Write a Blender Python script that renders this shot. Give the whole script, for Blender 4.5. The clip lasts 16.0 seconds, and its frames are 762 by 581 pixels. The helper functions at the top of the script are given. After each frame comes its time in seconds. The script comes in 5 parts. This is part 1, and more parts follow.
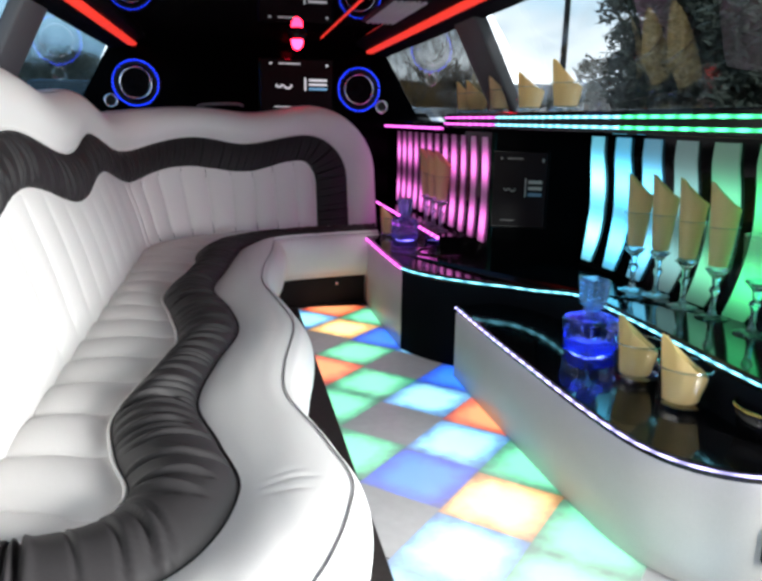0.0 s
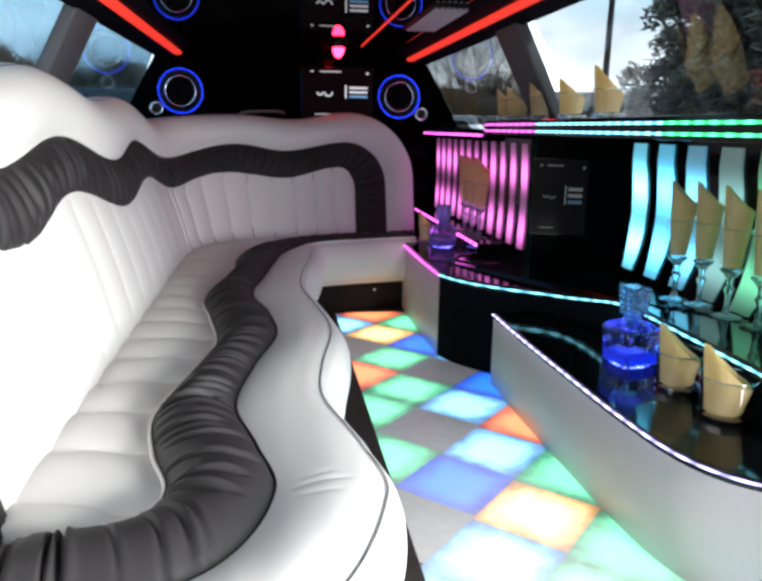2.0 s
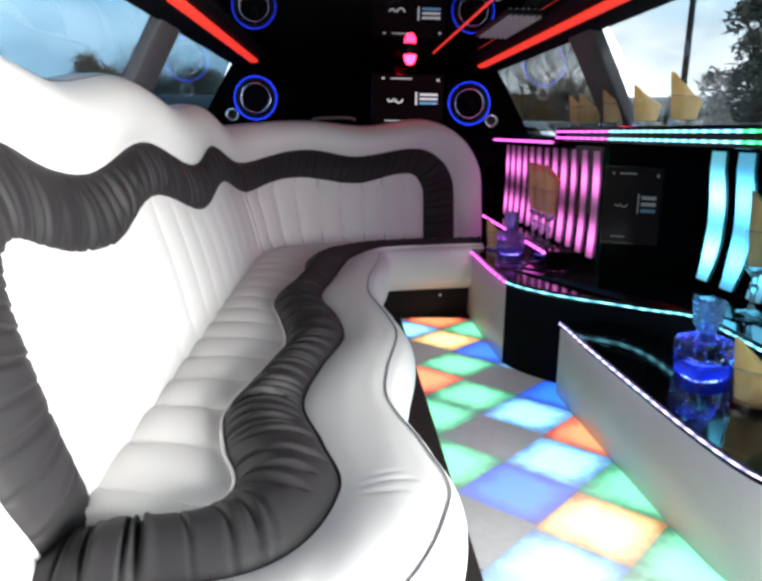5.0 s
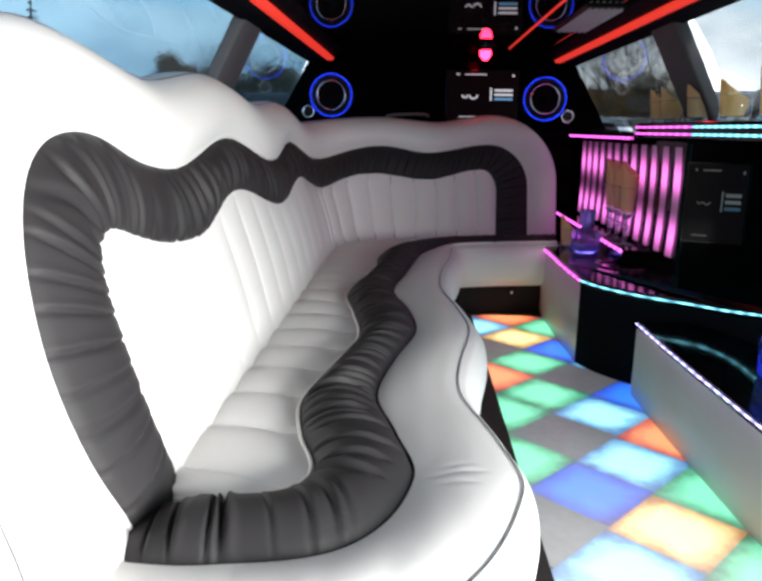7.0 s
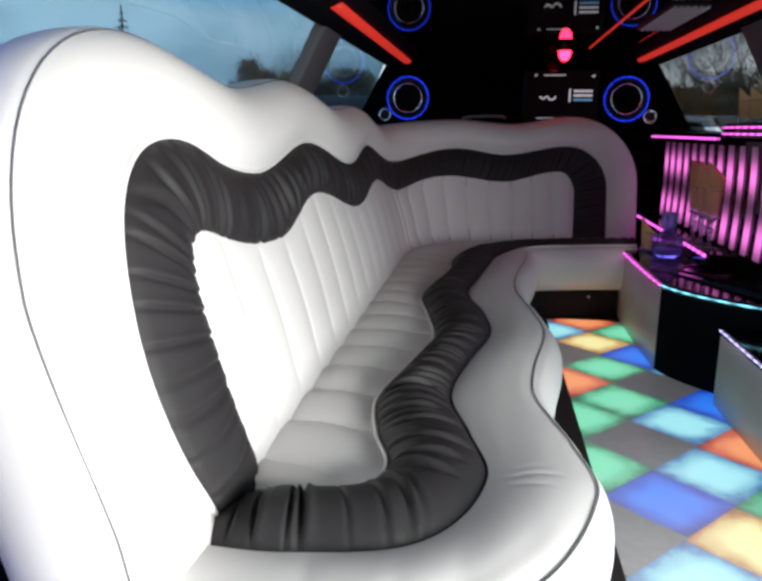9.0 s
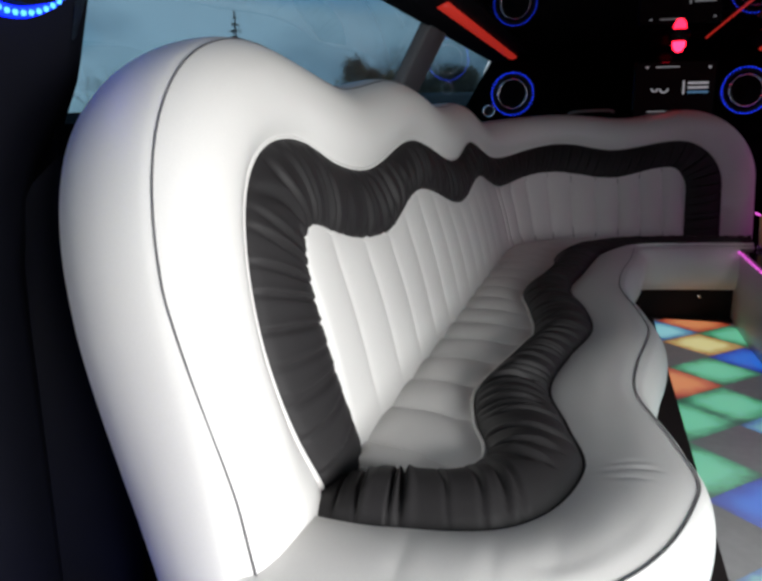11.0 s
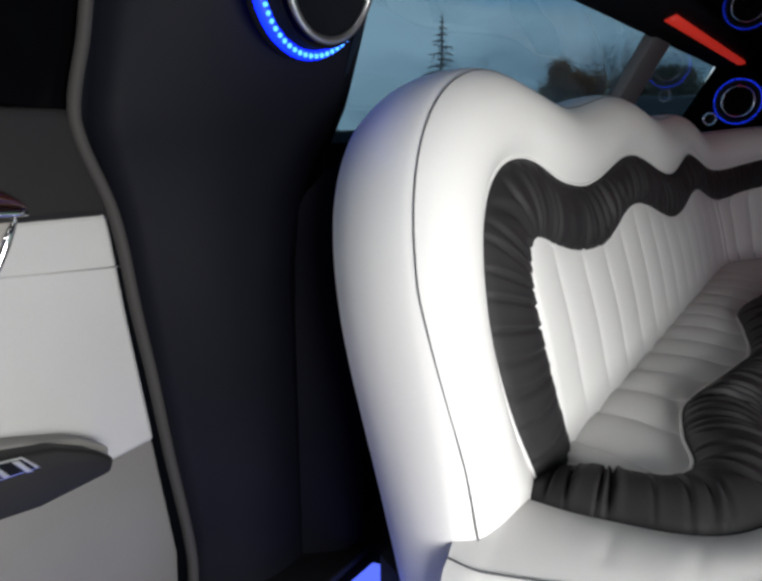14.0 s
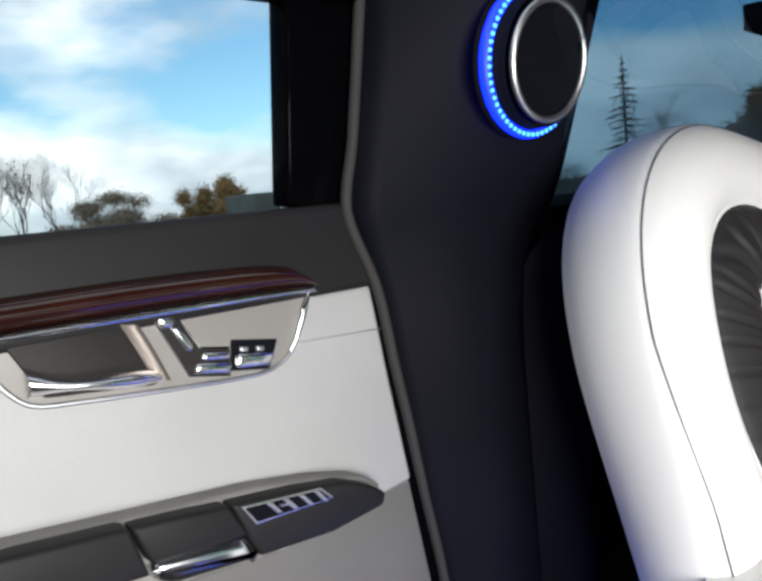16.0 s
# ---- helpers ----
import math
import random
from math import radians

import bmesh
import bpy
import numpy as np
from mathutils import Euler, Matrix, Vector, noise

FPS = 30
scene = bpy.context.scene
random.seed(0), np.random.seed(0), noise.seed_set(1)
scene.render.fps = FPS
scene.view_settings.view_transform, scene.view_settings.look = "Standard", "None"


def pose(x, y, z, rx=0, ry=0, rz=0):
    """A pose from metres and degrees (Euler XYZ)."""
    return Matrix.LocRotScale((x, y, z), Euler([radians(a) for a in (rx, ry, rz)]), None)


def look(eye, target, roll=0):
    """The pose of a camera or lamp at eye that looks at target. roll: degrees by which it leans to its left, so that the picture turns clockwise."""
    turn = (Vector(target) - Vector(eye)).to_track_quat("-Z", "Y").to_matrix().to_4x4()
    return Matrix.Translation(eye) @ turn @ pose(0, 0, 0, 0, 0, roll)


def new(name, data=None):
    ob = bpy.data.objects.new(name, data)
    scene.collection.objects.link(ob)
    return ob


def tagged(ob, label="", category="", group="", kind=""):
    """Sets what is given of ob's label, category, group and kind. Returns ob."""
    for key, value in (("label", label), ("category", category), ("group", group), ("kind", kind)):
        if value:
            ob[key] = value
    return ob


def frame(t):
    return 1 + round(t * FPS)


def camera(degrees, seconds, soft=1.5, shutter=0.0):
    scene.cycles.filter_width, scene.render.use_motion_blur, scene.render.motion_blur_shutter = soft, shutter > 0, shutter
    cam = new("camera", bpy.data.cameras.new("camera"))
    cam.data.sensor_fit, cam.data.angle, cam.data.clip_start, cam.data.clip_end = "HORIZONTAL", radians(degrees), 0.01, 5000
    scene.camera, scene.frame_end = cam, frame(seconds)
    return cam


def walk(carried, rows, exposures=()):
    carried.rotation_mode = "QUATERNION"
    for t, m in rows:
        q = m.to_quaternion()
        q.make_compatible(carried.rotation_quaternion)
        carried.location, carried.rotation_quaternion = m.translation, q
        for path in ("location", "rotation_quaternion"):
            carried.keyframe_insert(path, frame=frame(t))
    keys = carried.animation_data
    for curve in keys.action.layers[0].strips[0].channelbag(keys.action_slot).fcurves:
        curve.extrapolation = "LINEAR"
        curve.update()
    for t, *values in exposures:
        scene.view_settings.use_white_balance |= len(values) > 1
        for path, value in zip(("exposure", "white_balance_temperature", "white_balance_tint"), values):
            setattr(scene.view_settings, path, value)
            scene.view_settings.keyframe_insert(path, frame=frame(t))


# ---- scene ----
# All plan numbers below are in plan units; U turns them into metres.
U = 0.85
cam = camera(57.0, 16.0, soft=3.2)
PATH = [
    (0, (0.015, -0.058, 0.846), (0.407, 1.846, 0.377), 0.9),
    (0.5, (0.014, -0.061, 0.846), (0.375, 1.851, 0.383), 0.9),
    (1, (0.015, -0.064, 0.846), (0.346, 1.854, 0.387), 0.8),
    (1.5, (0.016, -0.066, 0.845), (0.325, 1.856, 0.39), 0.6),
    (2, (0.015, -0.065, 0.842), (0.302, 1.863, 0.392), 0.9),
    (2.5, (0.018, -0.069, 0.844), (0.286, 1.861, 0.393), 0.7),
    (3, (0.015, -0.072, 0.842), (0.268, 1.862, 0.398), 1.6),
    (3.5, (0.013, -0.078, 0.844), (0.241, 1.861, 0.412), 1.9),
    (4, (0.013, -0.081, 0.846), (0.197, 1.864, 0.418), 1.5),
    (6.5, (-0.001, -0.096, 0.845), (-0.036, 1.851, 0.39), 1.0),
    (7, (-0.004, -0.103, 0.844), (-0.095, 1.843, 0.394), 0.9),
    (7.5, (-0.007, -0.109, 0.847), (-0.128, 1.836, 0.398), 0.9),
    (8, (-0.007, -0.113, 0.846), (-0.19, 1.829, 0.404), 0.7),
    (8.5, (-0.009, -0.121, 0.848), (-0.249, 1.815, 0.405), 0.5),
    (11, (-0.002, -0.174, 0.852), (-0.575, 1.687, 0.396), -0.5),
    (11.5, (-0.003, -0.202, 0.861), (-0.65, 1.638, 0.417), -0.7),
    (12, (-0.008, -0.225, 0.863), (-0.709, 1.582, 0.37), -0.4),
    (12.5, (-0.011, -0.24, 0.866), (-0.785, 1.531, 0.352), -0.9),
    (13, (-0.009, -0.255, 0.868), (-0.856, 1.481, 0.351), -1.5),
    (13.5, (-0.009, -0.277, 0.878), (-0.944, 1.415, 0.364), -1.7),
    (14, (-0.009, -0.319, 0.888), (-1.06, 1.322, 0.437), -0.1),
    (14.5, (0.004, -0.351, 0.891), (-1.208, 1.18, 0.46), -0.5),
    (15, (0.002, -0.395, 0.902), (-1.301, 1.07, 0.511), -2.5),
    (15.5, (0.025, -0.434, 0.909), (-1.407, 0.929, 0.61), -4.9),
    (16, (0.018, -0.482, 0.92), (-1.451, 0.849, 0.653), -5.9),
]
EXPO = [(0.0, 0.31), (4.0, 0.34), (7.5, -0.04), (8.5, -0.30), (11.0, -1.2), (13.5, -1.32), (16.0, -1.06)]
walk(cam, [(t, look(Vector(eye) * U, Vector(target) * U, roll)) for t, eye, target, roll in PATH], EXPO)

# ---- world: a cloudy autumn sky ----
world = bpy.data.worlds.new("cloudy_sky")
scene.world = world
world.use_nodes = True
wn, wl = world.node_tree.nodes, world.node_tree.links
wn.clear()
w_out, w_bg = wn.new("ShaderNodeOutputWorld"), wn.new("ShaderNodeBackground")
w_sky = wn.new("ShaderNodeTexSky")
w_sky.sky_type, w_sky.sun_disc = "NISHITA", False
w_sky.sun_elevation, w_sky.sun_rotation = radians(39), radians(159)
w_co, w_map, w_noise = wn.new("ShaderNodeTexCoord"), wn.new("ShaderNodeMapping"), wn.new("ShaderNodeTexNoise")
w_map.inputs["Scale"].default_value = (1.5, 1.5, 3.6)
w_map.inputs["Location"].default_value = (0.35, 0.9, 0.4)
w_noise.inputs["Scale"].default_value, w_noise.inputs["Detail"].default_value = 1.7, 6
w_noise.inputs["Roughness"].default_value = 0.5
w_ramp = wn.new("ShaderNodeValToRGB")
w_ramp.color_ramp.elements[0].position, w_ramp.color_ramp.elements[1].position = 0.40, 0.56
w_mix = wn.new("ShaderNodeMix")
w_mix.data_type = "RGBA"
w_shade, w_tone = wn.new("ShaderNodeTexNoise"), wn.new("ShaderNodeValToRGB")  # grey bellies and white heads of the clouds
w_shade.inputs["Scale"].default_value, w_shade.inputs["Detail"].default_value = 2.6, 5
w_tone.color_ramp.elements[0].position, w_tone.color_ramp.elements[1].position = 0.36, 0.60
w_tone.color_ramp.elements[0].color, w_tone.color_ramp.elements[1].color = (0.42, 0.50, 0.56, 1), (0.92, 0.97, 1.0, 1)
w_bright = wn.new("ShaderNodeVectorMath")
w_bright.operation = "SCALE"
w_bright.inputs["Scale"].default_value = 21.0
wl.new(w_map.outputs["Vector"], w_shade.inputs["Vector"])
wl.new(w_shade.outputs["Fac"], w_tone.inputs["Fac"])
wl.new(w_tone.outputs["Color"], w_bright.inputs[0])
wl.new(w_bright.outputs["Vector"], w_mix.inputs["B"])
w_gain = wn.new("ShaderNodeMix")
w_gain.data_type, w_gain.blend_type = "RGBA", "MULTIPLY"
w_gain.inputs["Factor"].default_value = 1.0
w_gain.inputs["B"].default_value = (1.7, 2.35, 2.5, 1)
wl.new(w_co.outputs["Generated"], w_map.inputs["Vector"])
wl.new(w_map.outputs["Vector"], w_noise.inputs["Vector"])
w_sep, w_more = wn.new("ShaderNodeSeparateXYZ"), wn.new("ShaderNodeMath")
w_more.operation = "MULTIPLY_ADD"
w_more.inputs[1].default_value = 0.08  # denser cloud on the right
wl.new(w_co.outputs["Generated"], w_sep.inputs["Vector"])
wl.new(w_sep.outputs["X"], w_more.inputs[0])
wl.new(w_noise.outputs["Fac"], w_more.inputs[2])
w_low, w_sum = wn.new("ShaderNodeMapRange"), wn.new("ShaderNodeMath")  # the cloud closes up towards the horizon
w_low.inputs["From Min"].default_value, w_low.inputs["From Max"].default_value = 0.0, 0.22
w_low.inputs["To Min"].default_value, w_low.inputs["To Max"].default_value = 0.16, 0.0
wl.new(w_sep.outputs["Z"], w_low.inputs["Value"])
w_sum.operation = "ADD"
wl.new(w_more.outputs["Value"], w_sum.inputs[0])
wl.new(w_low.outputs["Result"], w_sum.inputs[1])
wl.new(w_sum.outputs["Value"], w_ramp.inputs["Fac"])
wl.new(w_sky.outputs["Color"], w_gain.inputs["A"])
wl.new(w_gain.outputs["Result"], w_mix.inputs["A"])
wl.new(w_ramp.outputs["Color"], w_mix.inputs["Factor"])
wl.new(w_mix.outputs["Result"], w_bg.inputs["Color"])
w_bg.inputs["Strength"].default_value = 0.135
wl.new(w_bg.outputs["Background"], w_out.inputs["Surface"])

sun = new("sun", bpy.data.lights.new("sun", "SUN"))
sun.data.energy, sun.data.angle, sun.data.color = 1.5, radians(10), (1.0, 0.95, 0.88)
sun.matrix_world = look((3, -8, 7), (0, 0, 0))

# area lamp added to stand in for daylight from a rear doorway out of view
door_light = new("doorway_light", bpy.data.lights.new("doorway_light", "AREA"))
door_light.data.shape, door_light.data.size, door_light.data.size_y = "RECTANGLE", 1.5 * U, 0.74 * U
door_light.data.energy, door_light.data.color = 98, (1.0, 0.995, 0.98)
# narrowed spread keeps this lamp off the cabin's far end
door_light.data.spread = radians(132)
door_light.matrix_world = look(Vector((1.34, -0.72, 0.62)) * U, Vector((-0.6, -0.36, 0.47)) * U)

# ---- materials ----
def material(name, base, rough=0.5, metal=0.0, vary=0.12, grain=60.0, bump=0.15, depth=0.002, coat=0.0, spec=0.5,
             stain=6.0, emit=None, power=0.0, transmission=0.0, ior=1.45, tone=None):
    """A surface with stains (large) and grain (fine) in its colour, gloss and relief."""
    m = bpy.data.materials.new(name)
    m.use_nodes = True
    n, l = m.node_tree.nodes, m.node_tree.links
    b = n["Principled BSDF"]
    b.inputs["Roughness"].default_value, b.inputs["Metallic"].default_value = rough, metal
    b.inputs["Specular IOR Level"].default_value, b.inputs["Coat Weight"].default_value = spec, coat
    b.inputs["Coat Roughness"].default_value = 0.05
    b.inputs["Transmission Weight"].default_value, b.inputs["IOR"].default_value = transmission, ior
    co = n.new("ShaderNodeTexCoord")
    big, fine = n.new("ShaderNodeTexNoise"), n.new("ShaderNodeTexNoise")
    big.inputs["Scale"].default_value, big.inputs["Detail"].default_value = stain, 4
    fine.inputs["Scale"].default_value, fine.inputs["Detail"].default_value = grain, 3
    for t in (big, fine):
        l.new(co.outputs["Object"], t.inputs["Vector"])
    ramp = n.new("ShaderNodeValToRGB")
    other = tone or tuple(c * (1 - vary) for c in base)
    ramp.color_ramp.elements[0].color, ramp.color_ramp.elements[1].color = (*other, 1), (*base, 1)
    ramp.color_ramp.elements[0].position, ramp.color_ramp.elements[1].position = 0.3, 0.65
    l.new(big.outputs["Fac"], ramp.inputs["Fac"])
    mix = n.new("ShaderNodeMix")
    mix.data_type, mix.blend_type = "RGBA", "MULTIPLY"
    mix.inputs["Factor"].default_value = min(1.0, vary * 1.5)
    l.new(ramp.outputs["Color"], mix.inputs["A"])
    l.new(fine.outputs["Fac"], mix.inputs["B"])
    l.new(mix.outputs["Result"], b.inputs["Base Color"])
    if rough > 0.02:
        mr = n.new("ShaderNodeMapRange")
        mr.inputs["To Min"].default_value, mr.inputs["To Max"].default_value = rough * 0.85, min(1, rough * 1.15)
        l.new(big.outputs["Fac"], mr.inputs["Value"])
        l.new(mr.outputs["Result"], b.inputs["Roughness"])
    if bump:
        bp = n.new("ShaderNodeBump")
        bp.inputs["Strength"].default_value, bp.inputs["Distance"].default_value = bump, depth
        l.new(fine.outputs["Fac"], bp.inputs["Height"])
        l.new(bp.outputs["Normal"], b.inputs["Normal"])
    if emit:
        b.inputs["Emission Color"].default_value, b.inputs["Emission Strength"].default_value = (*emit, 1), power
    return m


def glass_material(name, colour, rough=0.0, ior=1.45, clear=1.0):
    m = bpy.data.materials.new(name)
    m.use_nodes = True
    b = m.node_tree.nodes["Principled BSDF"]
    b.inputs["Base Color"].default_value = (*colour, 1)
    b.inputs["Transmission Weight"].default_value, b.inputs["Roughness"].default_value = clear, rough
    b.inputs["IOR"].default_value = ior
    return m


def pane_material(name, tint, gloss):
    """Thin window glass: it lets the view through and mirrors a little."""
    m = bpy.data.materials.new(name)
    m.use_nodes = True
    n, l = m.node_tree.nodes, m.node_tree.links
    n.remove(n["Principled BSDF"])
    tr, gl, mx, lw, pw, ad = (n.new("ShaderNodeBsdfTransparent"), n.new("ShaderNodeBsdfGlossy"), n.new("ShaderNodeMixShader"),
                              n.new("ShaderNodeLayerWeight"), n.new("ShaderNodeMath"), n.new("ShaderNodeMath"))
    tr.inputs["Color"].default_value = (*tint, 1)
    gl.inputs["Roughness"].default_value = 0.0
    gl.inputs["Color"].default_value = (1, 1, 1, 1)
    pw.operation, ad.operation = "POWER", "MULTIPLY_ADD"
    pw.inputs[1].default_value = 4.0
    ad.inputs[1].default_value, ad.inputs[2].default_value = gloss * 4, gloss
    l.new(lw.outputs["Facing"], pw.inputs[0])
    l.new(pw.outputs["Value"], ad.inputs[0])
    l.new(ad.outputs["Value"], mx.inputs["Fac"])
    l.new(tr.outputs["BSDF"], mx.inputs[1])
    l.new(gl.outputs["BSDF"], mx.inputs[2])
    l.new(mx.outputs["Shader"], n["Material Output"].inputs["Surface"])
    return m


def glow(name, colour, power, dots=0.0):
    """A lit strip; dots: how many of its diodes show in a plan unit."""
    m = bpy.data.materials.new(name)
    m.use_nodes = True
    n, l = m.node_tree.nodes, m.node_tree.links
    b = n["Principled BSDF"]
    b.inputs["Base Color"].default_value = (*[0.3 * c for c in colour], 1)
    b.inputs["Emission Color"].default_value = (*colour, 1)
    b.inputs["Emission Strength"].default_value = power
    if dots:
        co, sep, mul, sn, mr = (n.new("ShaderNodeTexCoord"), n.new("ShaderNodeSeparateXYZ"), n.new("ShaderNodeMath"),
                                n.new("ShaderNodeMath"), n.new("ShaderNodeMapRange"))
        l.new(co.outputs["Object"], sep.inputs["Vector"])
        mul.operation, sn.operation = "MULTIPLY", "SINE"
        mul.inputs[1].default_value = dots / U * 2 * math.pi
        l.new(sep.outputs["Y"], mul.inputs[0])
        l.new(mul.outputs["Value"], sn.inputs[0])
        mr.inputs["From Min"].default_value, mr.inputs["To Min"].default_value = -1.0, power * 0.35
        mr.inputs["To Max"].default_value = power * 1.6
        l.new(sn.outputs["Value"], mr.inputs["Value"])
        l.new(mr.outputs["Result"], b.inputs["Emission Strength"])
    return m


def lit_panel(name, colour, power, low, high, even=0.32, sharp=800.0):
    """Milky acrylic lit from behind by two rows of diodes, at the heights low and high."""
    m = bpy.data.materials.new(name)
    m.use_nodes = True
    n, l = m.node_tree.nodes, m.node_tree.links
    b = n["Principled BSDF"]
    b.inputs["Base Color"].default_value, b.inputs["Roughness"].default_value = (0.30, 0.30, 0.31, 1), 0.2
    b.inputs["Emission Color"].default_value = (*colour, 1)
    co, sep = n.new("ShaderNodeTexCoord"), n.new("ShaderNodeSeparateXYZ")
    l.new(co.outputs["Object"], sep.inputs["Vector"])
    terms = []
    for h in (low, high):
        d, sq, ex = n.new("ShaderNodeMath"), n.new("ShaderNodeMath"), n.new("ShaderNodeMath")
        d.operation, sq.operation, ex.operation = "SUBTRACT", "MULTIPLY", "POWER"
        d.inputs[1].default_value = h * U
        l.new(sep.outputs["Z"], d.inputs[0])
        l.new(d.outputs["Value"], sq.inputs[0])
        l.new(d.outputs["Value"], sq.inputs[1])
        sc = n.new("ShaderNodeMath")
        sc.operation = "MULTIPLY"
        sc.inputs[1].default_value = -sharp
        l.new(sq.outputs["Value"], sc.inputs[0])
        ex.inputs[0].default_value = math.e
        l.new(sc.outputs["Value"], ex.inputs[1])
        terms.append(ex)
    add, mul = n.new("ShaderNodeMath"), n.new("ShaderNodeMath")
    add.operation, mul.operation = "ADD", "MULTIPLY_ADD"
    l.new(terms[0].outputs["Value"], add.inputs[0])
    l.new(terms[1].outputs["Value"], add.inputs[1])
    l.new(add.outputs["Value"], mul.inputs[0])
    mul.inputs[1].default_value, mul.inputs[2].default_value = power * 2.0, power * even
    l.new(mul.outputs["Value"], b.inputs["Emission Strength"])
    return m


def floor_light(name, colour, core, power):
    """A floor tile of milky acrylic whose lamp glows softest at its rim."""
    m = bpy.data.materials.new(name)
    m.use_nodes = True
    n, l = m.node_tree.nodes, m.node_tree.links
    b = n["Principled BSDF"]
    b.inputs["Base Color"].default_value, b.inputs["Roughness"].default_value = (0.46, 0.46, 0.47, 1), 0.22
    co, sep, ax, ay, mx, mr, ramp = (n.new("ShaderNodeTexCoord"), n.new("ShaderNodeSeparateXYZ"), n.new("ShaderNodeMath"),
                                     n.new("ShaderNodeMath"), n.new("ShaderNodeMath"), n.new("ShaderNodeMapRange"),
                                     n.new("ShaderNodeValToRGB"))
    l.new(co.outputs["Object"], sep.inputs["Vector"])
    ax.operation = ay.operation = "POWER"
    half = TILE * U / 2
    for node, axis in ((ax, "X"), (ay, "Y")):
        a = n.new("ShaderNodeMath")
        a.operation = "ABSOLUTE"
        l.new(sep.outputs[axis], a.inputs[0])
        l.new(a.outputs["Value"], node.inputs[0])
        node.inputs[1].default_value = 4.0
    mx.operation = "ADD"
    l.new(ax.outputs["Value"], mx.inputs[0])
    l.new(ay.outputs["Value"], mx.inputs[1])
    root = n.new("ShaderNodeMath")
    root.operation = "POWER"
    root.inputs[1].default_value = 0.25
    l.new(mx.outputs["Value"], root.inputs[0])
    mr.inputs["From Min"].default_value, mr.inputs["From Max"].default_value = half * 1.85, half * 0.66
    mr.interpolation_type = "SMOOTHSTEP"
    warp, rough_edge = n.new("ShaderNodeTexNoise"), n.new("ShaderNodeMath")
    warp.inputs["Scale"].default_value, warp.inputs["Detail"].default_value = 26.0, 3
    geo = n.new("ShaderNodeNewGeometry")
    l.new(geo.outputs["Position"], warp.inputs["Vector"])
    rough_edge.operation = "MULTIPLY_ADD"
    rough_edge.inputs[1].default_value = half * 0.55
    l.new(warp.outputs["Fac"], rough_edge.inputs[0])
    l.new(root.outputs["Value"], rough_edge.inputs[2])
    l.new(rough_edge.outputs["Value"], mr.inputs["Value"])
    ramp.color_ramp.elements[0].color, ramp.color_ramp.elements[1].color = (*colour, 1), (*core, 1)
    ramp.color_ramp.elements[0].position, ramp.color_ramp.elements[1].position = 0.35, 0.95
    l.new(mr.outputs["Result"], ramp.inputs["Fac"])
    l.new(ramp.outputs["Color"], b.inputs["Emission Color"])
    mu = n.new("ShaderNodeMath")
    mu.operation = "MULTIPLY"
    mu.inputs[1].default_value = power
    l.new(mr.outputs["Result"], mu.inputs[0])
    l.new(mu.outputs["Value"], b.inputs["Emission Strength"])
    return m


TILE = 0.2193
WHITE_LEATHER = material("white_leather", (0.80, 0.785, 0.77), 0.42, vary=0.05, grain=420, bump=0.12, depth=0.0006, stain=3)
DARK_LEATHER = material("charcoal_leather", (0.031, 0.0290, 0.0306), 0.56, vary=0.2, grain=380, bump=0.2, depth=0.0008, stain=5, spec=0.26)
PIPING = material("grey_piping", (0.12, 0.12, 0.13), 0.4, grain=200)
BLACK_TRIM = material("black_leather_trim", (0.0062, 0.0068, 0.0098), 0.65, vary=0.25, grain=500, bump=0.25, depth=0.0006, spec=0.04)
PILLAR_LEATHER = material("black_pillar_leather", (0.0062, 0.0066, 0.0102), 0.55, vary=0.25, grain=500, bump=0.25, depth=0.0006, spec=0.05, stain=4)
BLACK_GLOSS = material("black_gloss", (0.005, 0.005, 0.006), 0.09, vary=0.2, bump=0, coat=0.0, spec=0.32)
BLACK_MIRROR = material("dark_mirror", (0.05, 0.05, 0.055), 0.015, metal=0.85, vary=0.1, bump=0)
BLACK_MATT = material("black_plastic", (0.005, 0.005, 0.006), 0.6, vary=0.3, grain=150)
CARPET = material("black_carpet", (0.018, 0.016, 0.016), 0.95, vary=0.4, grain=320, bump=0.6, depth=0.003)
RUBBER = material("brown_floor_edge", (0.055, 0.045, 0.042), 0.6, vary=0.4, grain=90, bump=0.3)
CREAM_PANEL = material("pale_grey_panel", (0.62, 0.60, 0.56), 0.38, vary=0.08, grain=300, bump=0.1, depth=0.0005, coat=0.1)
CREAM_VINYL = material("cream_vinyl", (0.335, 0.332, 0.325), 0.5, vary=0.06, grain=350, bump=0.15, depth=0.0006)
GREY_TRIM = material("grey_trim", (0.30, 0.295, 0.29), 0.5, vary=0.12, grain=300, bump=0.15)
TAUPE = material("taupe_plastic", (0.125, 0.12, 0.112), 0.55, vary=0.1, grain=300, bump=0.15, depth=0.0006)
DARK_GREY = material("dark_grey_vinyl", (0.013, 0.0125, 0.0125), 0.55, vary=0.2, grain=420, bump=0.25, depth=0.0007, spec=0.25)
PILLAR_GREY = material("grey_pillar_cloth", (0.10, 0.105, 0.115), 0.8, vary=0.15, grain=500, bump=0.3)
CHROME = material("chrome", (0.82, 0.82, 0.83), 0.06, metal=1.0, vary=0.04, bump=0)
POLISHED = material("polished_metal", (0.86, 0.86, 0.87), 0.2, metal=1.0, vary=0.05, bump=0)
